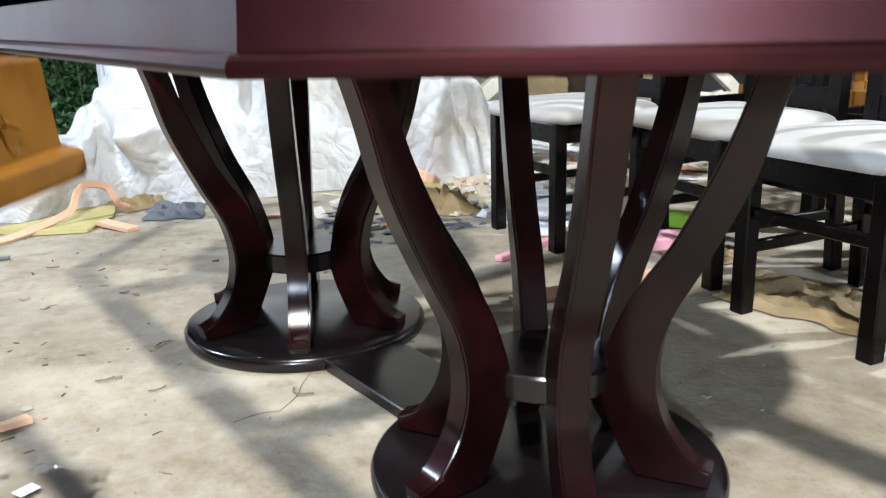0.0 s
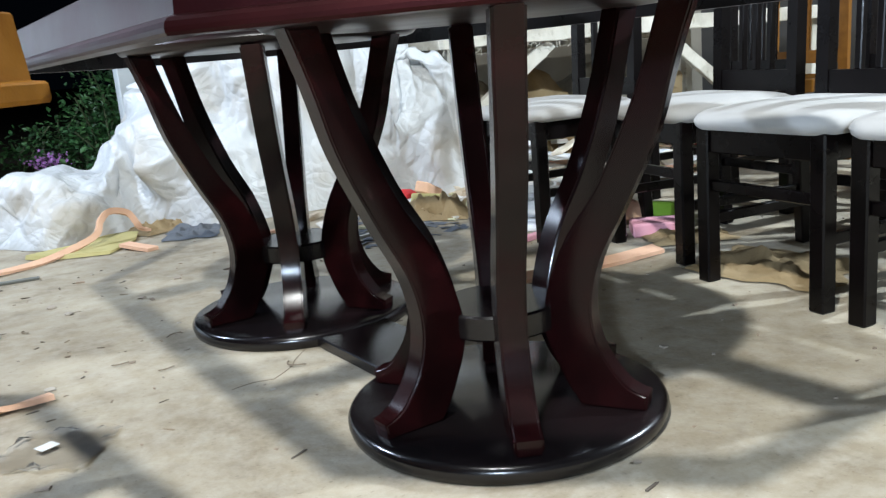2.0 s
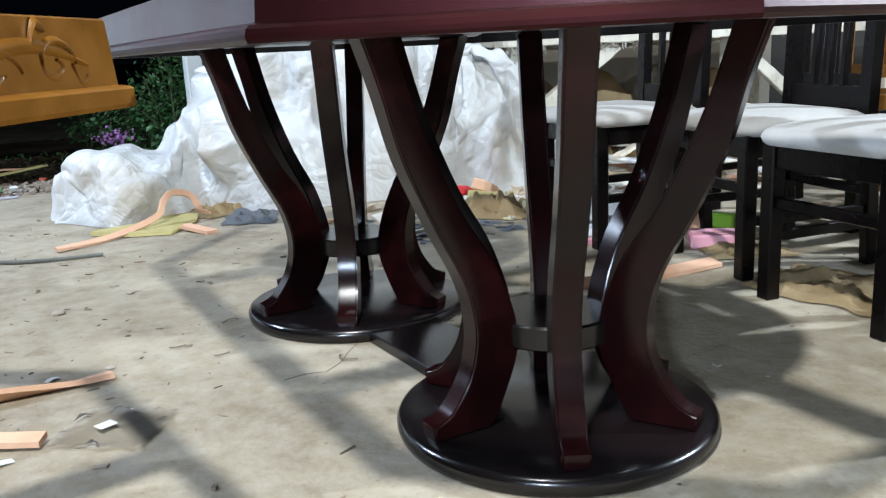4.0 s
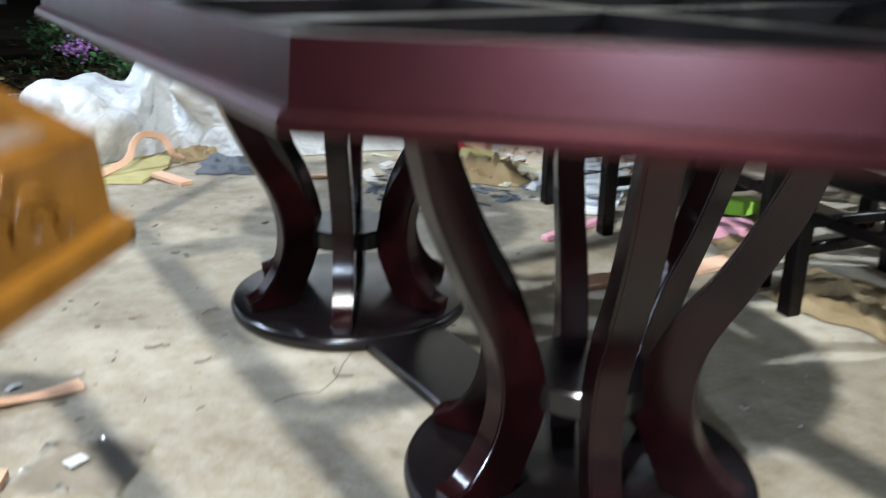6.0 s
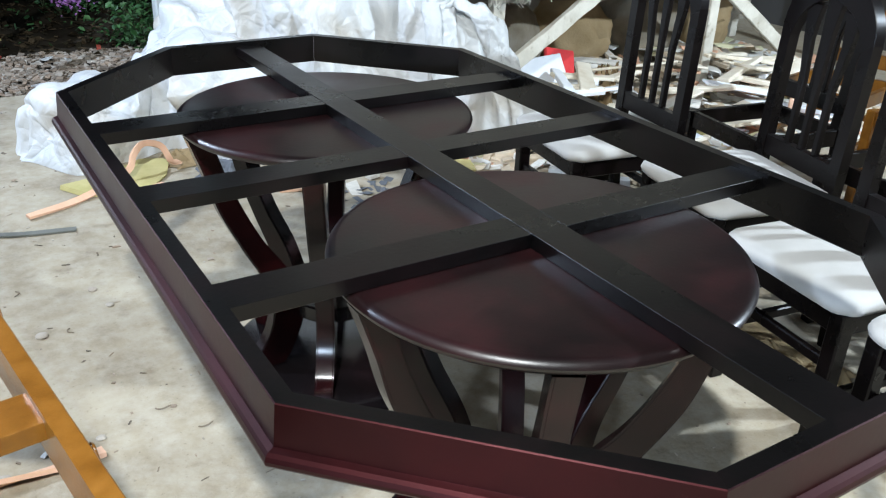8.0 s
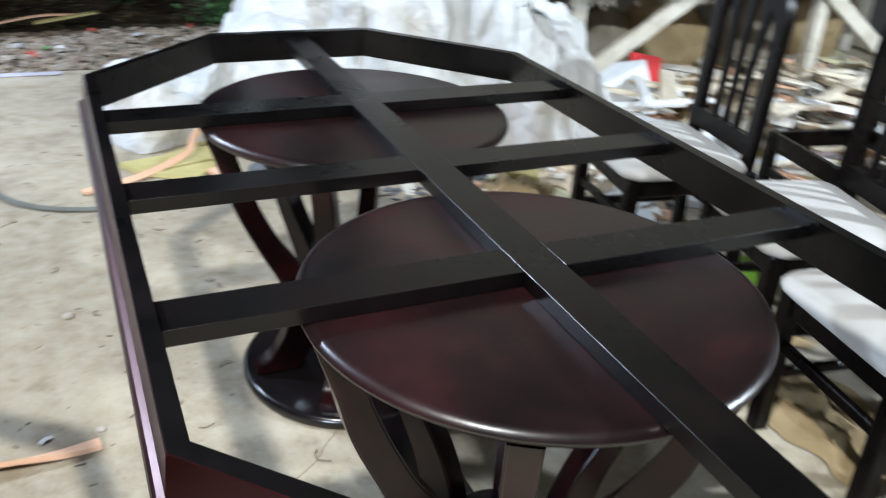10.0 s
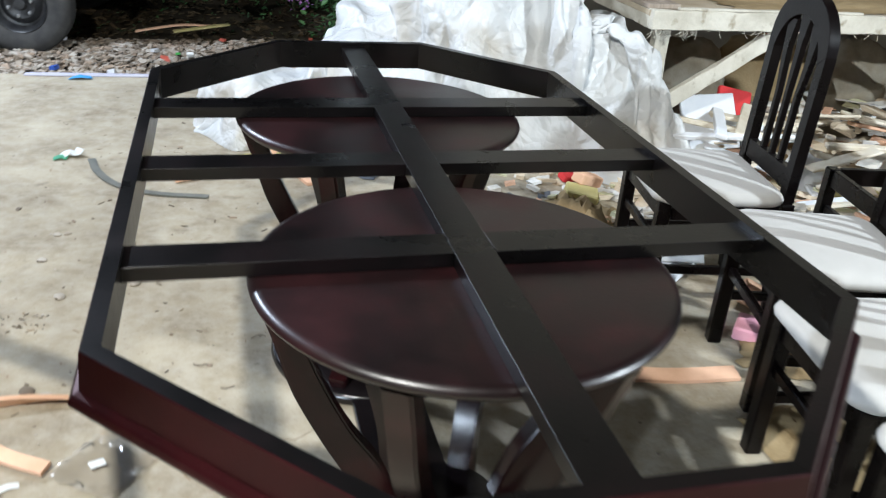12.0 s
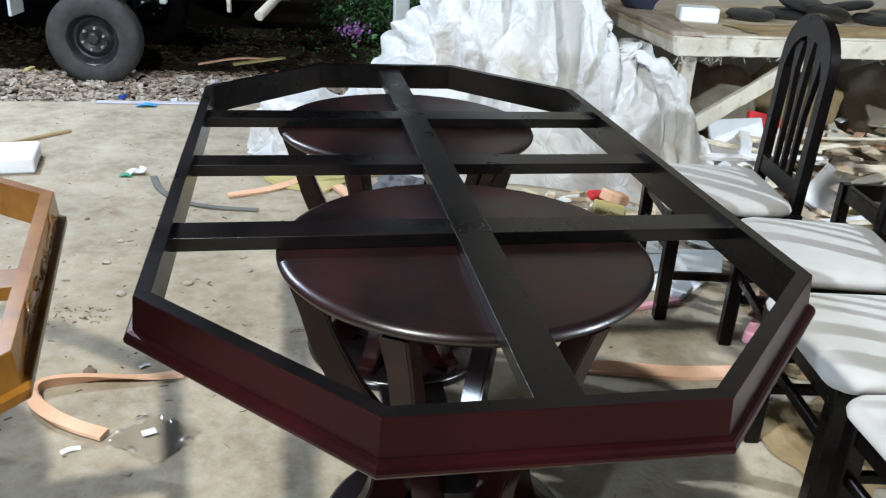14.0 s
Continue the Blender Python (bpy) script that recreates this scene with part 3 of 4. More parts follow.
def chair(m, label, mat=None, cushion=True, group="dining chairs"):
    """Faces -x. Arched back with slats, square legs, stretchers all round."""
    mat = mat or M_CHAIR
    ob = thing("dining_chair", m, label, "chair", group)
    hw, fx, bx = 0.180, -0.195, 0.200
    seat = 0.405
    for y in (-hw, hw):
        part("leg", box(0.042, 0.042, seat - 0.002, (fx, y, (seat - 0.002) / 2), bevel=0.004), mat, ob)
        part("leg", tilt(bx + 0.025, 0.0, bx, seat, 0.040, 0.036, y), mat, ob)
        part("side_rail", box(bx - fx - 0.05, 0.024, 0.062, ((fx + bx) / 2, y, seat - 0.034), bevel=0.003), mat, ob)
        part("side_stretcher", box(bx - fx - 0.035, 0.020, 0.028, ((fx + bx) / 2 + 0.006, y, 0.165), bevel=0.003), mat, ob)
    for x, z in ((fx, 0.255), (bx + 0.012, 0.215)):
        part("cross_stretcher", box(0.020, 2 * hw - 0.04, 0.028, (x, 0, z), bevel=0.003), mat, ob)
    part("front_rail", box(0.024, 2 * hw - 0.042, 0.062, (fx, 0, seat - 0.034), bevel=0.003), mat, ob)
    part("back_rail", box(0.024, 2 * hw - 0.036, 0.062, (bx, 0, seat - 0.034), bevel=0.003), mat, ob)
    # the back leans a little
    lean = 0.03

    def back(outline, thick, name, lbl=""):
        bm = slab(outline, thick, 0.003, 1)
        bm.transform(Matrix.Translation((bx, 0, seat)) @ Matrix.Rotation(lean, 4, "Y") @ Matrix.Rotation(math.pi / 2, 4, "Z"))
        return part(name, bm, mat, ob, lbl, None, True)

    w, spring, rise = 0.186, 0.46, 0.160
    arc = [(w * math.cos(math.pi * k / 20), spring + rise * math.sin(math.pi * k / 20)) for k in range(21)]
    iw, ispring, irise = 0.146, 0.40, 0.147
    for s in (-1, 1):
        post = [(s * w, -0.004), (s * w, spring), (s * iw, spring - 0.03), (s * iw, -0.004)]
        back(post if s > 0 else post[::-1], 0.034, "back_post")
    ring_in = [(iw * math.cos(math.pi * k / 20), ispring + irise * math.sin(math.pi * k / 20)) for k in range(21)]
    back(arc + [(-iw, spring - 0.03)] + ring_in[::-1][1:-1] + [(iw, spring - 0.03)], 0.034, "arched_top_rail")
    back([(-iw, 0.045), (iw, 0.045), (iw, 0.105), (-iw, 0.105)], 0.028, "lower_back_rail")
    for k in range(3):
        u = k - 1.0
        x0, x1 = u * 0.062, u * 0.080
        zt = ispring + irise * math.sqrt(max(0.0, 1 - (x1 / iw) ** 2)) + 0.004
        half = 0.010
        back([(x0 - half, 0.1045), (x0 + half, 0.1045), (x0 + half * 1.1, 0.30), (x1 + half * 1.7, zt - 0.10), (x1 + half * 2.3, zt - 0.05), (x1 + half * 3.3, zt), (x1 - half * 3.3, zt), (x1 - half * 2.3, zt - 0.05), (x1 - half * 1.7, zt - 0.10), (x0 - half * 1.1, 0.30)], 0.020, "back_slat")
    if cushion:
        part("seat_cushion", cushion_mesh(0.425, 0.435, seat - 0.006, seat + 0.038, 0.020), M_CUSHION, ob, "cream upholstered seat pad", pose(-0.024, 0, 0), True)
    return ob


def chair_at(front, turn, **kw):
    c = Vector((*front, 0)) + Matrix.Rotation(radians(turn), 3, "Z") @ Vector((0.21, 0, 0))
    return pose(c.x, c.y, 0, 0, 0, turn)


FULL = "black-brown wooden dining chair with cream padded seat"
first = chair(chair_at((0.918, 0.712), -9), FULL + ", beside the white sheet")
copy_thing(first, chair_at((0.998, 0.175), -14))["label"] = FULL + ", slatted arched back"
copy_thing(first, chair_at((0.833, -0.338), -9))["label"] = FULL + ", near the table end"
copy_thing(first, chair_at((0.762, -0.806), -5))["label"] = FULL + ""
BARE = "black-brown wooden chair frame without its seat pad"
bare = chair(pose(1.85, 0.56, 0, 0, 0, -9), BARE, cushion=False, group="chair frames")
copy_thing(bare, pose(1.88, -0.02, 0, 0, 0, -5))
copy_thing(bare, pose(1.80, -0.60, 0, 0, 0, -12))
gold = chair(pose(2.62, 0.80, 0, 0, 0, 10), "honey-varnished wooden chair frame without its seat pad", M_HONEY, False, "varnished chair frames")
copy_thing(gold, pose(2.55, 0.25, 0, 0, 0, -5))
copy_thing(gold, pose(2.50, -0.35, 0, 0, 0, -12))

# ---- white sheet heap ----
def interp(x, table):
    for (a, p), (b, q) in zip(table, table[1:]):
        if x <= b:
            t = max(0.0, (x - a) / (b - a))
            t = t * t * (3 - 2 * t)
            return p + (q - p) * t
    return table[-1][1]


CREST = [(-0.56, 0.0), (-0.47, 0.19), (-0.36, 0.285), (-0.20, 0.30), (-0.06, 0.27), (0.02, 0.40), (0.13, 0.48), (0.25, 0.60), (0.37, 0.74), (0.52, 1.05), (0.75, 1.30), (1.00, 1.16), (1.09, 0.80), (1.14, 0.71), (1.20, 0.765), (1.26, 0.715), (1.33, 0.64), (1.40, 0.555), (1.47, 0.45), (1.55, 0.31), (1.64, 0.13), (1.72, 0.0)]
FRONT = [(-0.56, 2.42), (-0.36, 2.14), (-0.15, 2.22), (0.06, 2.30), (0.30, 1.98), (0.7, 1.92), (1.1, 1.78), (1.35, 1.56), (1.72, 1.52)]
RIDGE = [(-0.56, 2.48), (-0.2, 2.52), (0.3, 2.62), (0.8, 2.55), (1.1, 2.05), (1.2, 1.86), (1.4, 1.74), (1.72, 1.62)]
BACK = [(-0.56, 2.56), (-0.2, 2.95), (0.3, 3.10), (0.8, 3.10), (1.1, 2.60), (1.2, 2.10), (1.36, 1.84), (1.72, 1.70)]


def heap_point(x, v):
    """The smooth heap under the sheet: v runs from the front foot over the crest to the back."""
    top, f, r, b = interp(x, CREST), interp(x, FRONT), interp(x, RIDGE), interp(x, BACK)
    if v < 0.6:
        u = v / 0.6
        return (x, f + (r - f) * u ** 1.5, top * math.sin(u * math.pi / 2) ** 0.8)
    u = (v - 0.6) / 0.4
    return (x, r + (b - r) * u, top * max(0.0, math.cos(u * math.pi / 2)) ** 0.7)


def normals(p):
    du, dv = np.gradient(p, axis=0), np.gradient(p, axis=1)
    n = np.cross(du, dv)
    n /= np.linalg.norm(n, axis=2, keepdims=True) + 1e-9
    return n


rnd = np.random.default_rng(11)
NI, NJ = 370, 194
sheet = np.array([[heap_point(-0.56 + 2.28 * i / (NI - 1), j / (NJ - 1)) for j in range(NJ)] for i in range(NI)])


def soft_noise(shape, cells, rng):
    """Smooth random field between -1 and 1 over a grid."""
    g = rng.uniform(-1, 1, (cells[0] + 3, cells[1] + 3))
    out = g
    for axis in (0, 1):
        x = np.linspace(1, cells[axis] + 1, shape[axis])
        k = np.minimum(x.astype(int), out.shape[axis] - 2)
        t = x - k
        t = t * t * (3 - 2 * t)
        t = t[:, None] if axis == 0 else t[None, :]
        out = np.take(out, k, axis) * (1 - t) + np.take(out, k + 1, axis) * t
    return out


# the fabric's own lie, so that creases wander a little and do not follow the heap's section lines
lie = sheet + 0.06 * np.stack([soft_noise((NI, NJ), (9, 6), rnd) for _ in range(3)], axis=2)
n = normals(sheet)
n *= np.sign((n * np.array([0.0, -0.5, 1.0])).sum(axis=2, keepdims=True) + 1e-9)
rise = 0.040 * soft_noise((NI, NJ), (8, 4), rnd)
for k in range(15):
    # straight creases between flat facets: long drapes that hang down the heap, then finer ones every way
    drape = k < 8
    way = rnd.normal(size=3) * np.array([0.4, 0.35, 0.2]) + np.array([1.0, 0, 0]) if drape else rnd.normal(size=3)
    way /= np.linalg.norm(way)
    rate = 2.2 * 1.15 ** k
    u = lie @ way * rate + rnd.random()
    fold = np.abs((u % 1.0) - 0.5) * 2 - 0.5
    mask = np.clip((0.45 if drape else 0.25) + 1.5 * soft_noise((NI, NJ), (6, 3), rnd), 0, 1.1)
    rise += fold / rate * (0.42 if drape else 0.17) * mask
rise *= np.clip(sheet[..., 2].max(axis=1) / 0.7, 0.4, 1.0)[:, None] * np.clip(1 - 1.2 * (sheet[..., 0] - 1.15), 0.6, 1)
edge = np.minimum(1, 6 * np.minimum(np.linspace(0, 1, rise.shape[1]), np.linspace(1, 0, rise.shape[1])))[None, :]
room = np.linalg.norm(np.gradient(sheet, axis=0), axis=2)
edge = edge * np.clip(room / np.median(room), 0.25, 1)
sheet = sheet + n * (rise * edge)[..., None]
sheet[..., 2] = np.maximum(sheet[..., 2], 0.002)


def sheet_mesh(name, p):
    ni, nj = p.shape[:2]
    index = np.arange(ni * nj).reshape(ni, nj)
    quads = np.stack([index[:-1, :-1], index[1:, :-1], index[1:, 1:], index[:-1, 1:]], axis=-1)
    me = bpy.data.meshes.new(name)
    me.from_pydata(p.reshape(-1, 3).tolist(), [], quads.reshape(-1, 4).tolist())
    me.materials.append(M_SHEET)
    me.polygons.foreach_set("use_smooth", [True] * len(me.polygons))
    return new(name, me)


tagged(sheet_mesh("plastic_sheet", sheet), "crumpled white woven plastic sheet heaped on the floor", "plastic sheet")

# ---- workbench and what stands on it ----
bench = thing("workbench", pose(1.43, 1.87, 0), "rough whitewashed timber workbench with diagonal braces", "workbench")
part("bench_top", box(3.2, 1.25, 0.028, (1.598, 0.60, 0.726), bevel=0.004), M_PLY, bench, "stained plywood bench top")
part("front_apron", rough_board(3.20, 0.035, 0.084, (1.60, -0.045, 0.702), seed=1.0), M_BENCH, bench)
part("back_apron", box(3.15, 0.035, 0.085, (1.58, 1.18, 0.669), bevel=0.004), M_BENCH, bench)
part("end_apron", rough_board(0.035, 1.20, 0.084, (0.019, 0.575, 0.702), seed=5.0), M_BENCH, bench)
for x, y in ((0.115, 0.06), (3.10, 0.06), (0.115, 1.14), (3.10, 1.14), (1.6, 0.06)):
    part("leg", rough_board(0.072, 0.055, 0.710, (x, y, 0.356), seed=x * 7 + y), M_BENCH, bench)
for x0, z0, x1, z1 in ((0.13, 0.28, 0.73, 0.655), (2.24, 0.22, 1.58, 0.655)):
    d = Vector((x1 - x0, 0, z1 - z0))
    bm = rough_board(0.075, 0.035, d.length, ((x0 + x1) / 2, 0.014, (z0 + z1) / 2), Matrix.Rotation(math.atan2(d.x, d.z), 4, "Y"), seed=x0 * 5)
    part("brace", bm, M_BENCH, bench)

part("end_plank", rough_board(0.16, 1.22, 0.022, (0.075, 0.60, 0.7515), amp=0.002, seed=9.0), M_WEATHERED, bench, "weathered grey-brown end plank")
part("front_batten", rough_board(0.95, 0.030, 0.012, (0.60, -0.045, 0.750), amp=0.002, seed=12.0), M_BENCH, bench)
bm = bmesh.new()
for _ in range(70):
    x = random.choice((random.uniform(0.0, 0.25), random.uniform(0.45, 0.75), random.uniform(0.0, 2.6)))
    h = random.uniform(0.012, 0.055)
    y, z = -0.045 + random.uniform(-0.015, 0.015), 0.666
    ribbon([(x, y, z), (x + random.uniform(-0.012, 0.012), y - 0.004, z - h * 0.5), (x + random.uniform(-0.03, 0.03), y - random.uniform(0, 0.012), z - h)], random.uniform(0.001, 0.004), 0.0012, 3, None, bm)
part("frayed_fibres", bm, M_BENCH, bench, "pale frayed fibres hanging from the apron", kind="stuff")

solo("foam_block", box(0.20, 0.13, 0.075, bevel=0.008), M_WHITE, pose(1.76, 2.34, 0.778, 0, 0, -14), "white foam block on the workbench", "foam block")
bm = lathe([(0, 0), (0.10, 0.003), (0.125, 0.018), (0.13, 0.03), (0.115, 0.045), (0.06, 0.054), (0, 0.056)], 40)
pad = solo("black_cushion", bm, M_BLACK, pose(2.12, 2.45, 0.741), "round black padded cushion on the workbench", "cushion", "round cushions", smooth=True)
for x, y, z, a, b in ((2.38, 2.55, 0.741, 0, 0), (2.52, 2.38, 0.765, 12, 20), (2.65, 2.60, 0.741, 0, 0), (2.85, 2.40, 0.741, 0, 0), (2.75, 2.52, 0.79, -8, 10), (3.05, 2.55, 0.741, 0, 0), (2.45, 2.52, 0.80, 6, -8)):
    copy_thing(pad, pose(x, y, z, a, b, 30 * x))
bm = bmesh.new()
bmesh.ops.create_uvsphere(bm, u_segments=28, v_segments=18, radius=0.14)
for v in bm.verts:
    v.co.z = v.co.z * 1.25 + 0.17
    v.co += v.co.normalized() * 0.05 * noise.noise(v.co * 9)
    v.co.z = max(v.co.z, 0.0)
solo("navy_sack", bm, M_NAVY, pose(1.55, 2.62, 0.742), "crumpled navy blue sack on the workbench", "sack", smooth=True)


for x, y, w, mat, lab in ((2.00, 2.55, 0.55, M_SACK, "brown"), (2.55, 2.60, 0.6, M_BROWN, "tan"), (3.15, 2.60, 0.6, M_SACK, "brown"), (3.70, 2.60, 0.5, M_BROWN, "tan")):
    bm = bmesh.new()
    bmesh.ops.create_uvsphere(bm, u_segments=32, v_segments=20, radius=w / 2)
    for v in bm.verts:
        v.co.y *= 0.7
        v.co.z = max(0.0, v.co.z * 0.8 + 0.24)
        v.co += v.co.normalized() * 0.09 * noise.noise(v.co * 6 + Vector((x, y, 0))) + v.co.normalized() * 0.03 * abs(noise.noise(v.co * 17))
        v.co.z = min(0.55, max(0.0, v.co.z))
    solo("stuffed_sack", bm, mat, pose(x, y, 0), "stuffed " + lab + " sack stored under the workbench", "sack", "sacks", smooth=True)

# ---- scraps round the workbench ----
SCRAPS = [
    ("foam_board", M_WHITE, (0.33, 0.28, 0.018), (1.93, 1.99, 0.175), (60, 0, 8), "white foam board leaning on the workbench brace", "foam board"),
    ("red_foam_sheet", M_RED, (0.18, 0.30, 0.03), (2.13, 2.12, 0.16), (58, 10, -12), "red foam sheet behind the white board", "foam sheet"),
    ("styrofoam_tray", M_WHITE, (0.30, 0.20, 0.03), (2.16, 1.50, 0.09), (32, -20, 35), "white moulded foam tray lying tilted on scraps", "foam tray"),
    ("red_foam_sheet", M_RED, (0.22, 0.16, 0.04), (2.62, 1.30, 0.10), (8, 12, 40), "red foam offcut lying on scraps", "foam sheet"),
    ("foam_offcut", M_FOAM, (0.10, 0.07, 0.05), (2.02, 1.25, 0.03), (0, 6, 20), "peach foam offcut on the floor", "foam offcut"),
    ("foam_offcut", M_OLIVE, (0.26, 0.12, 0.04), (2.3, 1.32, 0.06), (4, 8, -30), "olive foam offcut on the floor", "foam offcut"),
    ("paper_sheet", M_PAPER, (0.30, 0.21, 0.004), (1.17, 0.93, 0.03), (3, -8, -28), "grey printed paper sheet under the chairs", "paper"),
    ("paper_sheet", M_PAPER, (0.28, 0.18, 0.004), (1.40, 1.12, 0.03), (-4, 7, 25), "grey printed paper sheet under the chairs", "paper"),
    ("foam_board", M_WHITE, (0.30, 0.16, 0.02), (1.10, 0.80, 0.012), (0, 0, 40), "white foam board lying flat on the floor", "foam board"),
    ("pink_tray", M_PINK, (0.17, 0.12, 0.045), (1.22, 0.33, 0.024), (0, 0, -40), "pink foam tray on the floor under a chair", "foam tray"),
    ("lime_foam", M_GREEN, (0.18, 0.12, 0.05), (1.42, 0.47, 0.035), (0, 10, 20), "lime green foam offcut under a chair", "foam offcut"),
    ("foam_offcut", M_FOAM, (0.10, 0.08, 0.07), (1.30, 0.53, 0.045), (20, 10, 60), "peach foam offcut under a chair", "foam offcut"),
    ("red_foam_sheet", M_RED, (0.09, 0.05, 0.03), (1.05, 1.62, 0.05), (25, 10, 30), "red foam offcut beside the white sheet", "foam sheet"),
    ("foam_offcut", M_FOAM, (0.18, 0.06, 0.05), (1.12, 1.56, 0.06), (10, 20, 35), "peach foam offcut beside the white sheet", "foam offcut"),
    ("foam_offcut", M_OLIVE, (0.14, 0.12, 0.05), (1.05, 1.45, 0.035), (0, 8, -20), "olive foam offcut beside the white sheet", "foam offcut"),
]
for name, mat, size, at, rot, label, cat in SCRAPS:
    solo(name, box(*size, bevel=min(0.006, size[2] / 4)), mat, pose(*at, *rot), label, cat, "scrap pieces")


PLANKS = ((2.20, 1.32, 0.10, 25, 6), (2.45, 1.22, 0.16, 10, -8), (2.75, 1.42, 0.20, -20, 10), (2.35, 1.62, 0.22, 50, 14), (3.0, 1.25, 0.15, 35, -6), (2.6, 1.68, 0.28, 5, 12), (2.95, 1.6, 0.26, 70, 8), (1.95, 1.62, 0.10, -40, 10), (3.2, 1.45, 0.24, 15, -12))
for k, (x, y, z, a, b) in enumerate(PLANKS):
    size = (0.30 + 0.05 * (k % 4), 0.045 + 0.012 * (k % 3), 0.014)
    solo("timber_offcut", rough_board(*size, (0, 0, 0), amp=0.003, seed=k * 3.0), (M_CREAM, M_WHITE, M_FOAM)[(0, 0, 1, 0, 2, 0, 0, 1, 0)[k]], pose(x, y, z, 6, b, a),
         ("pale cream sawn plank offcut on the scrap heap", "white foam strip offcut on the scrap heap", "peach foam slab offcut on the scrap heap")[(0, 0, 1, 0, 2, 0, 0, 1, 0)[k]], "offcut", "plank offcuts")


pick = random.Random(21)
for k in range(38):
    x, y = pick.uniform(1.66, 3.3), pick.uniform(1.10, 1.78)
    size = (pick.uniform(0.16, 0.46), pick.uniform(0.035, 0.085), pick.uniform(0.012, 0.030))
    wood = pick.random()
    solo("timber_offcut", rough_board(*size, (0, 0, 0), amp=0.003, step=0.06, seed=k * 2.3), M_CREAM if wood < 0.62 else M_WHITE if wood < 0.82 else M_FOAM,
         pose(x, y, 0.03 + 0.22 * (y - 1.1) / 0.68 + pick.uniform(0, 0.08), pick.gauss(0, 9), pick.gauss(0, 7), pick.gauss(-8, 28)),
         "pale cream sawn plank offcut on the scrap heap" if wood < 0.62 else "white foam strip offcut on the scrap heap" if wood < 0.82 else "peach foam slab offcut on the scrap heap", "offcut", "plank offcuts")


def scatter(name, mat, count, area, size, label, cat, heap=0.0, flat=1.0, keep=None):
    """Loose pieces over a stretch of floor, higher towards its middle when heap is set."""
    bm = bmesh.new()
    x0, x1, y0, y1, z = area
    made = 0
    while made < count:
        x, y = random.uniform(x0, x1), random.uniform(y0, y1)
        if keep and not keep(x, y):
            continue
        s = [random.uniform(a, b) for a, b in size]
        u, v = (x - x0) / (x1 - x0) * 2 - 1, (y - y0) / (y1 - y0) * 2 - 1
        h = heap * max(0.0, 1 - u * u) * max(0.0, 1 - v * v) * random.random()
        chunk(bm, (x, y, z + h + s[2] * 0.4), s, any_turn(flat))
        made += 1
    return solo(name, bm, mat, Matrix(), label, cat, kind="stuff")


scatter("scrap_heap", M_OFFCUT, 760, (1.60, 4.3, 1.05, 3.3, 0.0), ((0.07, 0.34), (0.025, 0.10), (0.005, 0.026)), "heap of timber and foam offcuts under the workbench", "scraps", 0.20, 0.6)
scatter("scrap_heap", M_OFFCUT, 130, (1.05, 1.75, 0.95, 1.75, 0.0), ((0.03, 0.16), (0.02, 0.06), (0.004, 0.03)), "loose offcuts and paper bits beside the chairs", "scraps", 0.05, 0.7)
scatter("scrap_heap", M_OFFCUT, 60, (0.55, 1.35, 1.15, 1.8, 0.0), ((0.02, 0.10), (0.015, 0.05), (0.003, 0.02)), "small offcuts before the white sheet", "scraps", 0.04, 0.6)
scatter("crumbs", M_RUBBLE, 900, (-2.4, 2.2, -2.0, 3.3, 0.0), ((0.003, 0.012), (0.002, 0.007), (0.001, 0.004)), "wood crumbs and grit scattered over the floor", "debris", 0.0, 0.3)
scatter("wood_shavings", M_CHIP, 46, (-1.8, 1.2, -1.2, 3.2, 0.0), ((0.012, 0.04), (0.002, 0.005), (0.001, 0.004)), "thin wood shavings scattered over the floor", "debris", 0.0, 0.3)
scatter("flakes", M_RUBBLE, 70, (-1.9, 0.6, -0.6, 3.3, 0.0), ((0.008, 0.026), (0.006, 0.014), (0.002, 0.006)), "pale flakes of plaster and paper on the floor", "debris", 0.0, 0.4)
scatter("wood_chips", M_CHIP, 85, (-1.7, -0.25, 0.1, 2.2, 0.0), ((0.008, 0.030), (0.002, 0.006), (0.001, 0.003)), "fine wood chips trodden into the floor dust", "debris", 0.0, 0.25)
scatter("leaf_litter", M_CHIP, 48, (-1.12, -0.94, 0.64, 0.76, 0.0), ((0.003, 0.018), (0.002, 0.005), (0.001, 0.003)), "small patch of brown chips and dry leaves", "debris", 0.01, 0.5)

for pts in ([(-0.135, 0.175, 0.0), (-0.18, 0.13, 0.0), (-0.215, 0.085, 0.0), (-0.27, 0.045, 0.0)], [(-0.27, 0.045, 0.0), (-0.31, 0.06, 0.0), (-0.36, 0.055, 0.0)]):
    part("crack", ribbon([(x, y, 0.0006) for x, y, z in pts], 0.0018, 0.0010, 5), M_CHIP, bpy.data.objects["floor"], "thin dark crack in the concrete")

# dark cloths and bits before the sheet
def rag(name, mat, at, w, d, h, label, cat, seed):
    bm = bmesh.new()
    n = 26
    rows = []
    for i in range(n + 1):
        row = []
        for j in range(n + 1):
            u, v = i / n * 2 - 1, j / n * 2 - 1
            p = Vector((u * 3, v * 3, seed))
            r = max(0.0, 1 - max(abs(u), abs(v)) ** 2)
            z = 0.004 + h * r * (0.4 + noise.noise(p)) + h * 0.6 * r * abs(noise.noise(p * 2.2))
            row.append(bm.verts.new((u * w / 2 * (1 + 0.25 * noise.noise(p * 0.7)), v * d / 2 * (1 + 0.25 * noise.noise(p * 0.7 + Vector((9, 0, 0)))), max(z, 0.003))))
        rows.append(row)
    for i in range(n):
        for j in range(n):
            bm.faces.new((rows[i][j], rows[i + 1][j], rows[i + 1][j + 1], rows[i][j + 1]))
    return solo(name, bm, mat, at, label, cat, smooth=True)


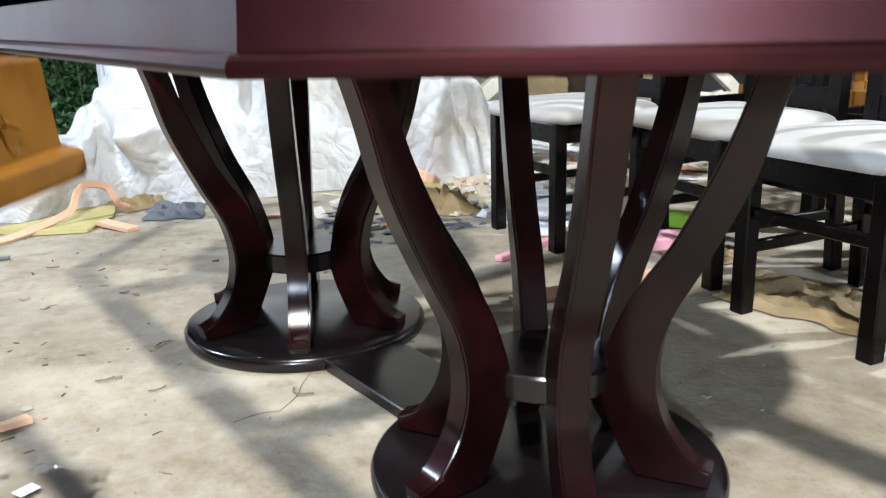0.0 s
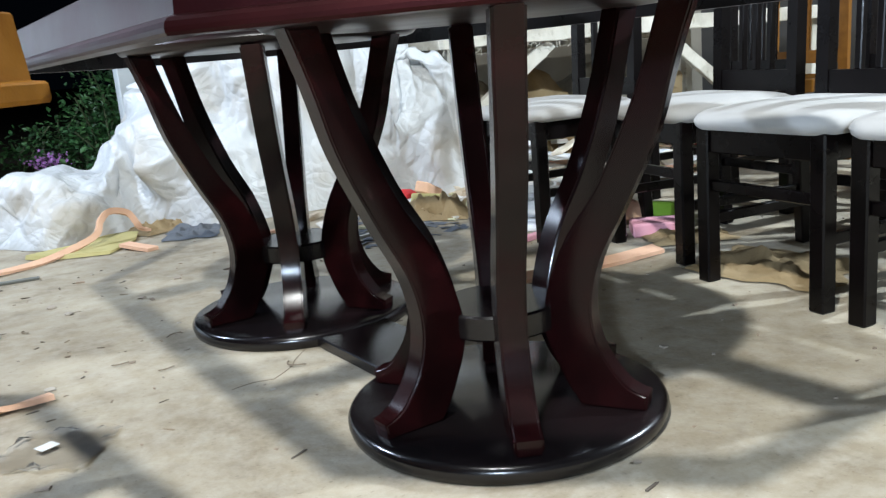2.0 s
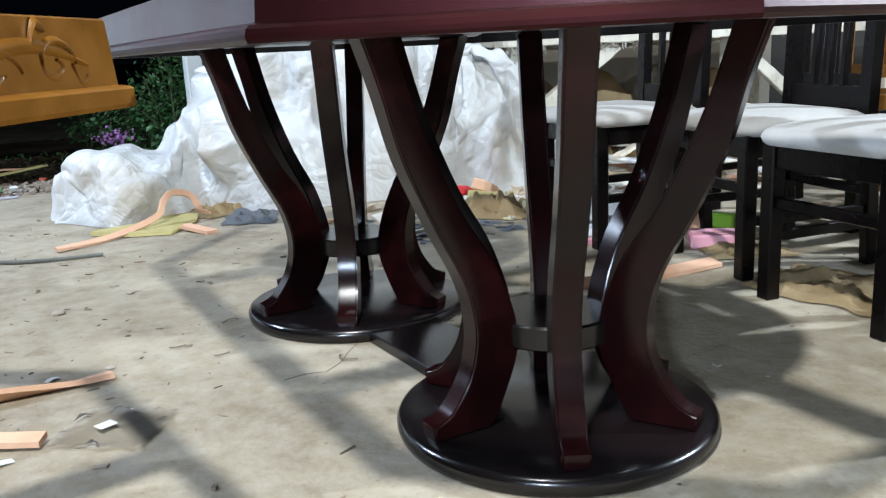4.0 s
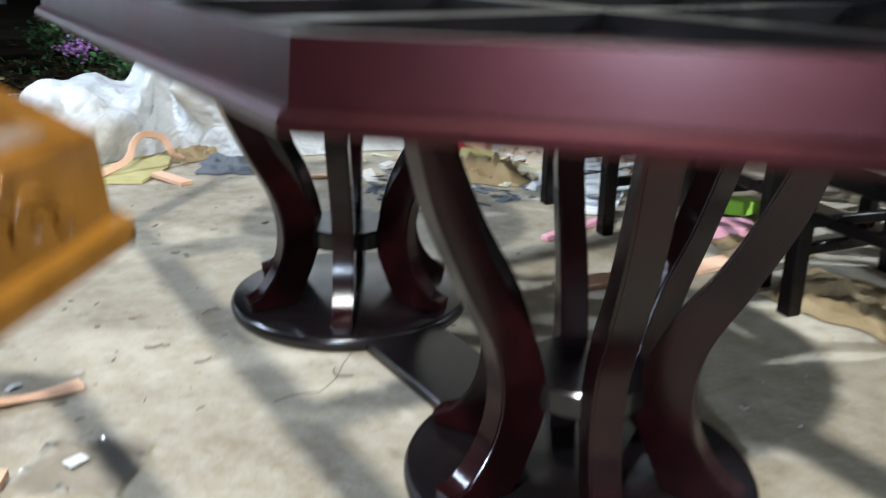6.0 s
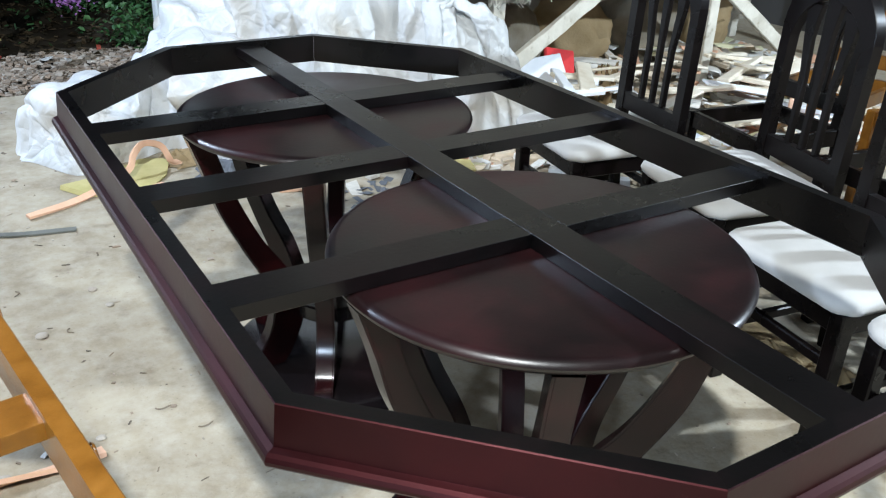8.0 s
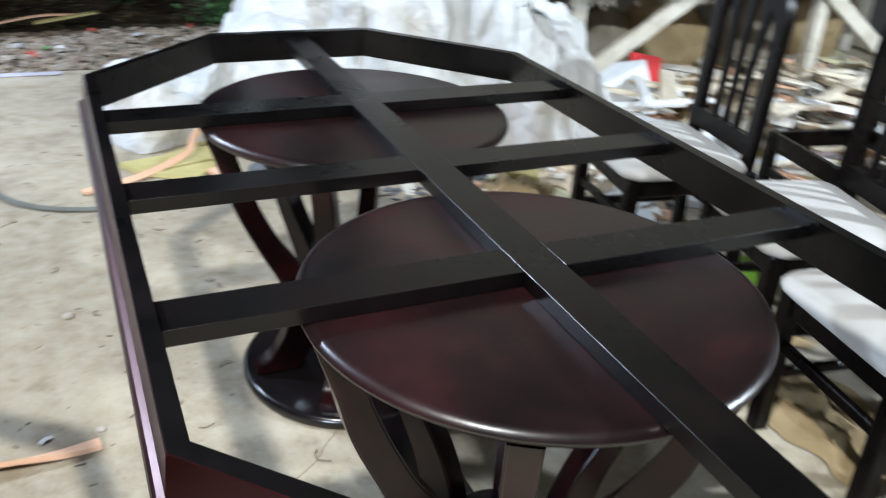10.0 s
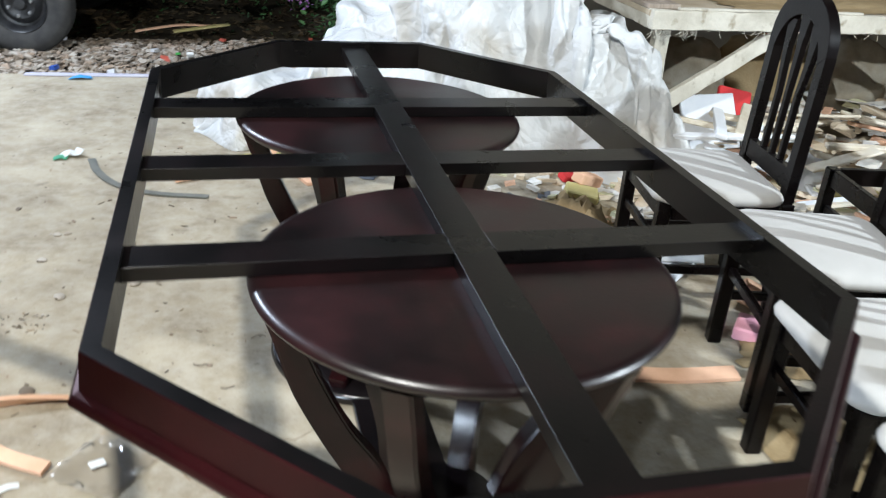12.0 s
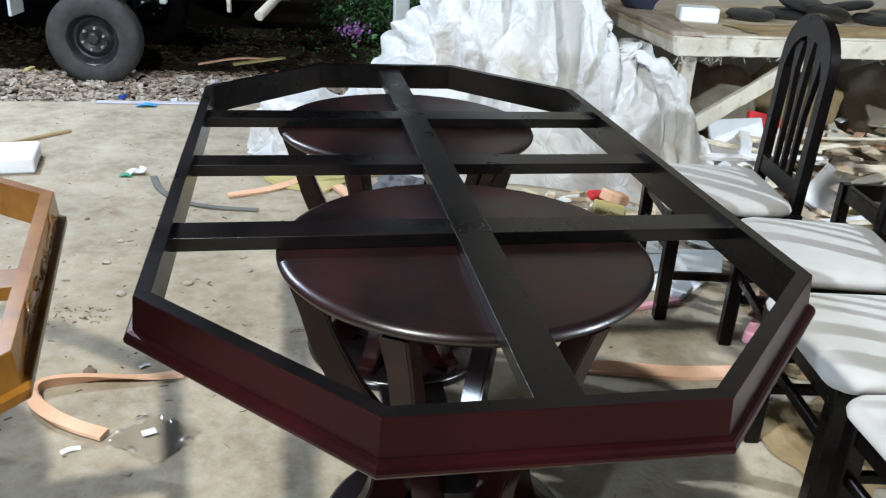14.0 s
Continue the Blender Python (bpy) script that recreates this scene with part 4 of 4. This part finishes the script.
rag("grey_rag", M_SLATE, pose(0.17, 1.93, 0, 0, 0, -25), 0.22, 0.30, 0.035, "dark grey crumpled rag before the white sheet", "rag", 1.5)
rag("brown_wrap", M_BROWN, pose(1.07, -0.21, 0, 0, 0, 8), 0.30, 0.42, 0.045, "brown wrapping cloth crumpled under the chairs", "cloth", 3.5)
rag("brown_wrap", M_BROWN, pose(0.98, 1.30, 0, 0, 0, 40), 0.26, 0.34, 0.10, "brown wrapping cloth crumpled near the sheet", "cloth", 5.5)
rag("brown_wrap", M_BROWN, pose(1.22, 0.20, 0, 0, 0, -30), 0.26, 0.18, 0.03, "flattened brown wrapping cloth under a chair", "cloth", 7.5)
rag("brown_wrap", M_BROWN, pose(0.10, 2.16, 0, 0, 0, 20), 0.28, 0.20, 0.045, "crumpled brown cardboard tucked under the sheet", "cardboard", 17.5)
rag("wrapping_paper", M_BROWN, pose(2.45, 2.06, 0.741, 0, 0, 3), 1.15, 0.40, 0.022, "torn brown wrapping paper spread on the workbench", "paper", 11.5)
rag("brown_wrap", M_BROWN, pose(2.32, 1.98, 0.02, 0, 0, 30), 0.32, 0.26, 0.22, "crumpled brown paper beside the red foam", "paper", 13.5)
scatter("torn_paper", M_SLATE, 110, (0.45, 1.05, 0.95, 1.55, 0.0), ((0.02, 0.07), (0.012, 0.04), (0.001, 0.003)), "torn dark grey paper bits on the floor", "debris", 0.01, 0.6)

# ---- strips and litter on the floor ----
solo("foam_strip", ribbon([(-0.62, 1.77, 0.014), (-0.42, 1.86, 0.014), (-0.22, 1.97, 0.05), (-0.17, 2.02, 0.105), (-0.12, 2.06, 0.130), (-0.05, 2.06, 0.110), (-0.02, 2.03, 0.05), (0.02, 2.05, 0.03)], 0.026, 0.011, 8, lambda t: 10 + 60 * math.sin(t * 3.14)), M_FOAM, Matrix(), "looped peach foam strip before the white sheet", "foam strip", "foam strips", smooth=True)
solo("foam_strip", ribbon([(-0.13, 1.86, 0.02), (-0.09, 1.78, 0.012), (-0.06, 1.71, 0.008)], 0.05, 0.014, 6), M_FOAM, Matrix(), "short peach foam end before the white sheet", "foam strip", "foam strips", smooth=True)
solo("foam_strip", ribbon([(-0.665, 0.302, 0.007), (-0.76, 0.290, 0.009), (-0.92, 0.283, 0.020), (-1.03, 0.262, 0.022), (-1.05, 0.205, 0.024), (-1.00, 0.125, 0.022), (-0.92, 0.060, 0.018), (-0.830, 0.010, 0.015)], 0.036, 0.012, 8, lambda t: 8 + 62 * math.sin(3.14 * min(1.0, t * 1.15)) ** 2), M_FOAM, Matrix(), "bent peach foam strip lying near the table", "foam strip", "foam strips", smooth=True)
solo("foam_strip", ribbon([(0.48, 0.235, 0.008), (0.62, 0.212, 0.010), (0.82, 0.165, 0.010), (1.02, 0.145, 0.014)], 0.055, 0.012, 8, lambda t: 8), M_FOAM, Matrix(), "long peach foam strip beside the table base", "foam strip", "foam strips", smooth=True)
solo("foam_strip", ribbon([(0.30, 1.62, 0.006), (0.40, 1.58, 0.010), (0.46, 1.55, 0.006)], 0.03, 0.010, 6), M_FOAM, Matrix(), "small peach foam scrap before the white sheet", "foam strip", "foam strips", smooth=True)
bm = bmesh.new()
outline = [(-0.47, 2.02), (-0.40, 1.90), (-0.20, 1.80), (-0.06, 1.98), (0.0, 2.16), (-0.12, 2.20), (-0.30, 2.06)]
lo = [bm.verts.new((x, y, 0.003)) for x, y in outline]
hi = [bm.verts.new((x + 0.006, y + 0.006, 0.016 + 0.010 * noise.noise((x * 6, y * 6, 0)))) for x, y in outline]
bm.faces.new(lo[::-1])
bm.faces.new(hi)
for i in range(len(lo)):
    bm.faces.new((lo[i], lo[(i + 1) % 7], hi[(i + 1) % 7], hi[i]))
solo("foam_sheet", bm, M_OLIVE, Matrix(), "olive yellow foam sheet lying before the white sheet", "foam sheet")
solo("rubber_strip", ribbon([(-0.975, 2.06, 0.005), (-0.93, 1.90, 0.006), (-0.84, 1.75, 0.006), (-0.70, 1.655, 0.006), (-0.485, 1.605, 0.005)], 0.032, 0.006, 8), M_GREY, Matrix(), "curved grey rubber strip on the concrete floor", "rubber strip", smooth=True)
solo("edge_strip", box(0.86, 0.048, 0.010, bevel=0.003), M_LILAC, pose(-1.06, 3.43, 0.006, 0, 0, -2), "faded lilac plastic strip along the slab edge", "plastic strip")
solo("blue_scrap", ribbon([(-1.24, 3.37, 0.004), (-1.19, 3.36, 0.018), (-1.13, 3.38, 0.006)], 0.06, 0.003, 5), M_BLUE, Matrix(), "bright blue plastic scrap near the slab edge", "plastic scrap")
pack = thing("wrapper", pose(-1.06, 2.10, 0.0, 0, 0, 15), "crumpled white and green wrapper on the floor", "wrapper")
part("foil", ribbon([(-0.045, 0, 0.004), (-0.01, 0.01, 0.022), (0.02, 0, 0.014), (0.04, 0.01, 0.034)], 0.045, 0.003, 5), M_PAPER, pack)
part("green_end", ribbon([(-0.075, -0.005, 0.003), (-0.045, -0.01, 0.012), (-0.02, -0.02, 0.006)], 0.04, 0.003, 4), M_TEAL, pack)
solo("foam_block", box(0.26, 0.28, 0.075, bevel=0.008), M_WHITE, pose(-1.66, 2.25, 0.0385, 0, 0, 8), "white foam block on the floor", "foam block")
solo("timber_stick", box(0.44, 0.024, 0.016, bevel=0.003), M_BROWN, pose(-1.66, 2.66, 0.009, 0, 0, 44), "thin brown timber stick on the floor", "stick")
solo("timber_stick", box(0.34, 0.030, 0.018, bevel=0.003), M_PINK, pose(0.86, 0.60, 0.010, 0, 0, 12), "pinkish wooden stick under the chairs", "stick")

bag = thing("clear_bag", pose(-0.71, 0.012, 0.0, 0, 0, -37), "clear plastic bag with a white label on the floor", "plastic bag")
bm = bmesh.new()
rows = []
for i in range(25):
    row = []
    for j in range(17):
        u, v = i / 24 * 2 - 1, j / 16 * 2 - 1
        z = 0.004 + 0.004 * max(0, noise.noise((u * 2, v * 2, 2))) + 0.0016 * max(0, noise.noise((u * 6, v * 6, 5))) + (0.02 * max(0, noise.noise((u * 5, v * 5, 8))) if max(abs(u), abs(v)) > 0.8 else 0)
        row.append(bm.verts.new((u * 0.092 + 0.01 * noise.noise((v * 3, 1, 1)), v * 0.085 + 0.008 * noise.noise((u * 3, 4, 1)), z)))
    rows.append(row)
for i in range(24):
    for j in range(16):
        bm.faces.new((rows[i][j], rows[i + 1][j], rows[i + 1][j + 1], rows[i][j + 1]))
part("film", bm, M_FILM, bag, "clear wrinkled plastic film", None, True)
part("label_card", box(0.036, 0.024, 0.001, bevel=0.0), M_PAPER, bag, "small white label", pose(-0.012, -0.004, 0.012, 3, 2, 62))

for x, y, r, a in ((-0.43, 0.30, 0.028, 10), (-0.50, 0.42, 0.03, 60), (-0.33, 0.52, 0.034, 120), (-0.18, 0.10, 0.05, 15), (-0.62, 0.9, 0.03, 40), (-0.75, 1.2, 0.03, -20)):
    r *= 0.6
    pts = [(r * math.cos(t * 2.2 + a) * (1 + 0.4 * t), r * math.sin(t * 2.2 + a), 0.004 + 0.006 * t * (1 - t)) for t in (0, 0.3, 0.6, 1.0)]
    solo("twig", ribbon(pts, 0.0028, 0.0025, 6), M_CHIP, pose(x, y, 0), "small dark curled twig on the concrete floor", "twig", "twigs")
for x, y, s in ((-0.925, 0.841, 0.018), (-1.018, 1.102, 0.016), (-0.93, 0.34, 0.02), (-0.88, 0.31, 0.018), (-0.92, 0.30, 0.013), (-0.709, 0.907, 0.019), (-0.527, 1.122, 0.015), (-0.66, 0.36, 0.012), (-1.0, 1.3, 0.014), (-0.5, 1.0, 0.013)):
    bm = bmesh.new()
    bmesh.ops.create_icosphere(bm, subdivisions=2, radius=s)
    for v in bm.verts:
        v.co *= 1 + 0.3 * noise.noise(v.co * 60 + Vector((x * 9, y, 0)))
        v.co.z = max(-s * 0.25, v.co.z * 0.38)
    solo("pebble", bm, M_RUBBLE, pose(x, y, s * 0.25), "small pale pebble on the concrete floor", "pebble", "pebbles", smooth=True)
for x, y, a, s in ((-0.905, -0.029, 20, 0.024), (-0.78, 0.36, 30, 0.016), (-1.30, 1.55, 40, 0.014)):
    solo("paper_bit", ribbon([(-s, 0, 0.002), (0, 0.002, 0.005), (s, 0, 0.002)], s * 0.8, 0.0015, 4), M_PAPER, pose(x, y, 0, 0, 0, a), "torn white paper bit on the floor", "paper", "paper bits")

# ---- outside: post, rubble, plants, vehicle ----
post = thing("post", pose(0.345, 3.36, 0), "pale galvanised steel roof post at the slab edge", "post")
part("shaft", box(0.09, 0.09, 4.2, (0, 0, 2.112), bevel=0.006), M_STEEL, post)
part("foot_plate", box(0.14, 0.14, 0.012, (0, 0, 0.007), bevel=0.002), M_STEEL, post)

scatter("rubble", M_RUBBLE, 6800, (-4.0, 0.6, 3.5, 4.7, -0.085), ((0.012, 0.06), (0.010, 0.04), (0.005, 0.016)), "broken stone and brick rubble beside the slab", "rubble", 0.04, 0.8)
scatter("litter", M_LITTER, 30, (-3.5, 0.5, 3.5, 4.7, -0.06), ((0.02, 0.09), (0.02, 0.05), (0.006, 0.03)), "coloured plastic litter on the rubble", "litter", 0.03, 1.0)
solo("plank_scrap", box(0.40, 0.04, 0.015, bevel=0.003), M_OLIVE, pose(-0.55, 4.75, 0.0, 4, -6, 12), "yellowed plank lying on the rubble", "plank")
solo("foam_strip", ribbon([(-1.0, 4.7, -0.02), (-0.7, 4.74, 0.02), (-0.45, 4.82, 0.0)], 0.03, 0.012, 5), M_FOAM, Matrix(), "peach foam strip lying on the rubble", "foam strip", "foam strips")

scatter("dry_leaves", M_DEAD, 2600, (-3.6, 1.6, 4.4, 6.6, -0.085), ((0.015, 0.065), (0.010, 0.040), (0.002, 0.012)), "dry leaves and twigs on the dark ground", "leaf litter", 0.02, 1.2)
scatter("low_weeds", M_LEAF, 220, (-1.5, 1.4, 4.8, 6.6, -0.07), ((0.012, 0.05), (0.006, 0.02), (0.001, 0.003)), "low green weeds over the dark ground", "weeds", 0.08, 2.5)


def bush(at, w, d, h, leaves, label, seed, flowers=0):
    rnd = random.Random(seed)
    ob = thing("bush", pose(*at), label, "bush", "bushes")
    tips = []
    for _ in range(16):
        x, y = rnd.uniform(-w / 2, w / 2), rnd.uniform(-d / 2, d / 2)
        hh = h * rnd.uniform(0.6, 1.05) * (1 - 0.35 * abs(x) / (w / 2))
        pts = [(x, y, 0), (x + rnd.uniform(-0.06, 0.06), y + rnd.uniform(-0.06, 0.06), hh * 0.5), (x + rnd.uniform(-0.15, 0.15), y + rnd.uniform(-0.2, 0.05), hh)]
        part("stem", ribbon(pts, 0.010, 0.010, 4), M_STEM, ob)
        tips.append([Vector(p) for p in pts])
    bm = bmesh.new()
    for _ in range(leaves):
        t = rnd.choice(tips)
        f = rnd.random() ** 0.7
        p = (t[0].lerp(t[1], f * 2) if f < 0.5 else t[1].lerp(t[2], f * 2 - 1)) + Vector((rnd.gauss(0, 0.09), rnd.gauss(0, 0.09), rnd.gauss(0, 0.04)))
        p.z = max(0.02, p.z)
        s = rnd.uniform(0.018, 0.05)
        m = Matrix.Translation(p) @ Euler((rnd.gauss(0.4, 0.5), rnd.gauss(0, 0.5), rnd.uniform(0, 6.28))).to_matrix().to_4x4()
        v = [bm.verts.new(m @ Vector(q)) for q in ((0, 0, 0), (s * 0.42, s * 0.5, s * 0.12), (s * 0.3, s * 0.95, s * 0.05), (0, s * 1.3, -s * 0.1), (-s * 0.3, s * 0.95, s * 0.05), (-s * 0.42, s * 0.5, s * 0.12))]
        bm.faces.new((v[0], v[1], v[2], v[3]))
        bm.faces.new((v[0], v[3], v[4], v[5]))
    part("foliage", bm, M_LEAF, ob, "dark green leaves")
    return ob


bush((0.46, 6.2, -0.09), 0.75, 0.6, 0.60, 1500, "dense dark green weeds growing by the slab", 3)
bush((0.95, 5.75, -0.09), 0.9, 0.7, 0.85, 1700, "tall dark green weeds beside the post", 4)
bush((0.72, 4.85, -0.09), 0.7, 0.5, 0.28, 900, "low leafy weeds at the rubble edge", 5)
bush((1.5, 6.3, -0.09), 1.4, 0.8, 1.4, 2600, "tall dark weeds behind the workshop wall", 7)
flower = thing("flower_cluster", pose(0.25, 5.62, 0.10), "cluster of purple blossoms among the weeds", "flowers")
bm = bmesh.new()
for _ in range(170):
    p = Vector((random.gauss(0, 0.075), random.gauss(0, 0.05), random.gauss(0, 0.035)))
    m = Matrix.Translation(p) @ any_turn(3).to_matrix().to_4x4()
    s = random.uniform(0.008, 0.018)
    v = [bm.verts.new(m @ Vector(q)) for q in ((-s, 0, 0), (0, -s * 0.7, s * 0.3), (s, 0, 0), (0, s, -s * 0.2))]
    bm.faces.new(v)
part("blossom", bm, M_PETAL, flower)
part("stalk", ribbon([(0, 0, -0.16), (0.02, 0, -0.08), (0, 0, -0.01)], 0.008, 0.008, 5), M_STEM, flower)

vehicle = thing("parked_truck", pose(-1.625, 4.30, -0.08, 0, 0, -6), "dark parked truck seen low down beside the slab", "truck")


def wheel(parent, m):
    R, W = 0.312, 0.19
    bm = lathe([(0.172, -W / 2 + 0.014), (0.200, -W / 2), (0.255, -W / 2 - 0.006), (0.292, -W / 2 + 0.010), (R - 0.003, -W / 2 + 0.038), (R, -0.03), (R, 0.03), (R - 0.003, W / 2 - 0.038), (0.292, W / 2 - 0.010), (0.255, W / 2 + 0.006), (0.200, W / 2), (0.172, W / 2 - 0.014)], 72)
    w = part("wheel", bm, M_TYRE, parent, "worn black tyre on a steel rim", m, True)
    bm = lathe([(0.176, 0.078), (0.170, 0.086), (0.162, 0.080), (0.150, 0.040), (0.140, 0.018), (0.126, 0.014), (0.104, 0.034), (0.090, 0.046), (0.070, 0.046), (0.050, 0.034), (0.040, 0.034), (0.037, 0.064), (0.030, 0.070), (0, 0.071)], 56)
    rim = part("rim", bm, M_RIM, w, "black pressed steel rim", None, True)
    for k in range(6):
        a = 6.28318 * k / 6 + 0.3
        bm = lathe([(0, 0.042), (0.012, 0.042), (0.012, 0.060), (0.007, 0.066), (0, 0.066)], 6)
        part("wheel_nut", bm, M_CHROME, rim, "", pose(0.074 * math.cos(a), 0.074 * math.sin(a), 0))
    return w


wheel(vehicle, pose(0, 0, 0.312, 90, 0, 0))
wheel(vehicle, pose(0, 1.5, 0.312, -90, 0, 0))
wheel(vehicle, pose(-2.7, 0, 0.312, 90, 0, 0))
wheel(vehicle, pose(-2.7, 1.5, 0.312, -90, 0, 0))
part("axle", box(0.07, 1.40, 0.07, (0, 0.75, 0.312), bevel=0.02), M_BODY, vehicle)
part("axle", box(0.07, 1.40, 0.07, (-2.7, 0.75, 0.312), bevel=0.02), M_BODY, vehicle)
part("chassis_rail", box(4.6, 0.07, 0.12, (-1.0, 0.35, 0.62), bevel=0.01), M_BODY, vehicle)
part("chassis_rail", box(4.6, 0.07, 0.12, (-1.0, 1.15, 0.62), bevel=0.01), M_BODY, vehicle)
# out of view: added as a bright reflector for the table's left apron
part("reflector_body", box(4.2, 1.75, 0.75, (-1.55, 0.75, 1.10), bevel=0.03), M_REFLECTOR, vehicle, "unseen pale truck body added as a reflector for the table side")
part("mud_flap", box(0.02, 0.22, 0.34, (-0.50, 0.0, 0.62), bevel=0.004), M_STEEL, vehicle, "grey mud flap")
part("bracket", box(0.05, 0.05, 0.22, (0.46, 0.05, 0.66), bevel=0.01), M_STEEL, vehicle)
part("bracket", box(0.03, 0.03, 0.30, (0.90, 0.05, 0.66), bevel=0.008), M_BENCH, vehicle)
bm = lathe([(0, 0), (0.029, 0), (0.032, 0.004), (0.032, 0.62), (0.029, 0.624), (0, 0.624)], 28)
part("exhaust_pipe", bm, M_BENCH, vehicle, "pale pipe with a white end", pose(1.13, -0.2, 0.53, -70, 0, -22), True)

# ---- hanging bulbs ----


def hanging_bulb(at, label):
    ob = thing("hanging_bulb", pose(at[0], at[1], at[2] + 0.10), label, "lamp", "bulbs")
    part("socket", lathe([(0, 0.10), (0.012, 0.10), (0.02, 0.085), (0.02, 0.05), (0, 0.05)], 20), M_BLACK, ob, "black lamp socket", None, True)
    glass = part("bulb", lathe([(0, 0.05), (0.016, 0.05), (0.022, 0.035), (0.032, 0.01), (0.030, -0.012), (0.016, -0.028), (0, -0.031)], 24), M_GLOW, ob, "glowing white bulb", None, True)
    part("cord", box(0.006, 0.006, 4.225 - at[2] - 0.20, (0, 0, 0.10 + (4.225 - at[2] - 0.20) / 2), bevel=0.0), M_BLACK, ob)
    return ob


hanging_bulb(LAMP_B, "bare white bulb hanging over the tables")
hanging_bulb(LAMP_A, "bare white bulb hanging behind the chairs")
# this bulb is an added, unseen source for the fill by the open side
hanging_bulb(FILL_D, "unseen white bulb added as fill near the open side")
stand = thing("work_lamp", pose(LAMP_C[0] - 0.13, LAMP_C[1] - 0.15, 0, 0, 0, 49), "white work lamp on a thin stand", "lamp")
part("pole", box(0.03, 0.03, LAMP_C[2], (0, 0, LAMP_C[2] / 2), bevel=0.004), M_STEEL, stand)
part("foot", box(0.4, 0.4, 0.02, (0, 0, 0.011), bevel=0.004), M_STEEL, stand)
part("lamp_head", box(0.03, 0.26, 0.18, (0.02, 0, LAMP_C[2] + 0.0), bevel=0.006), M_GLOW, stand, "glowing lamp face")
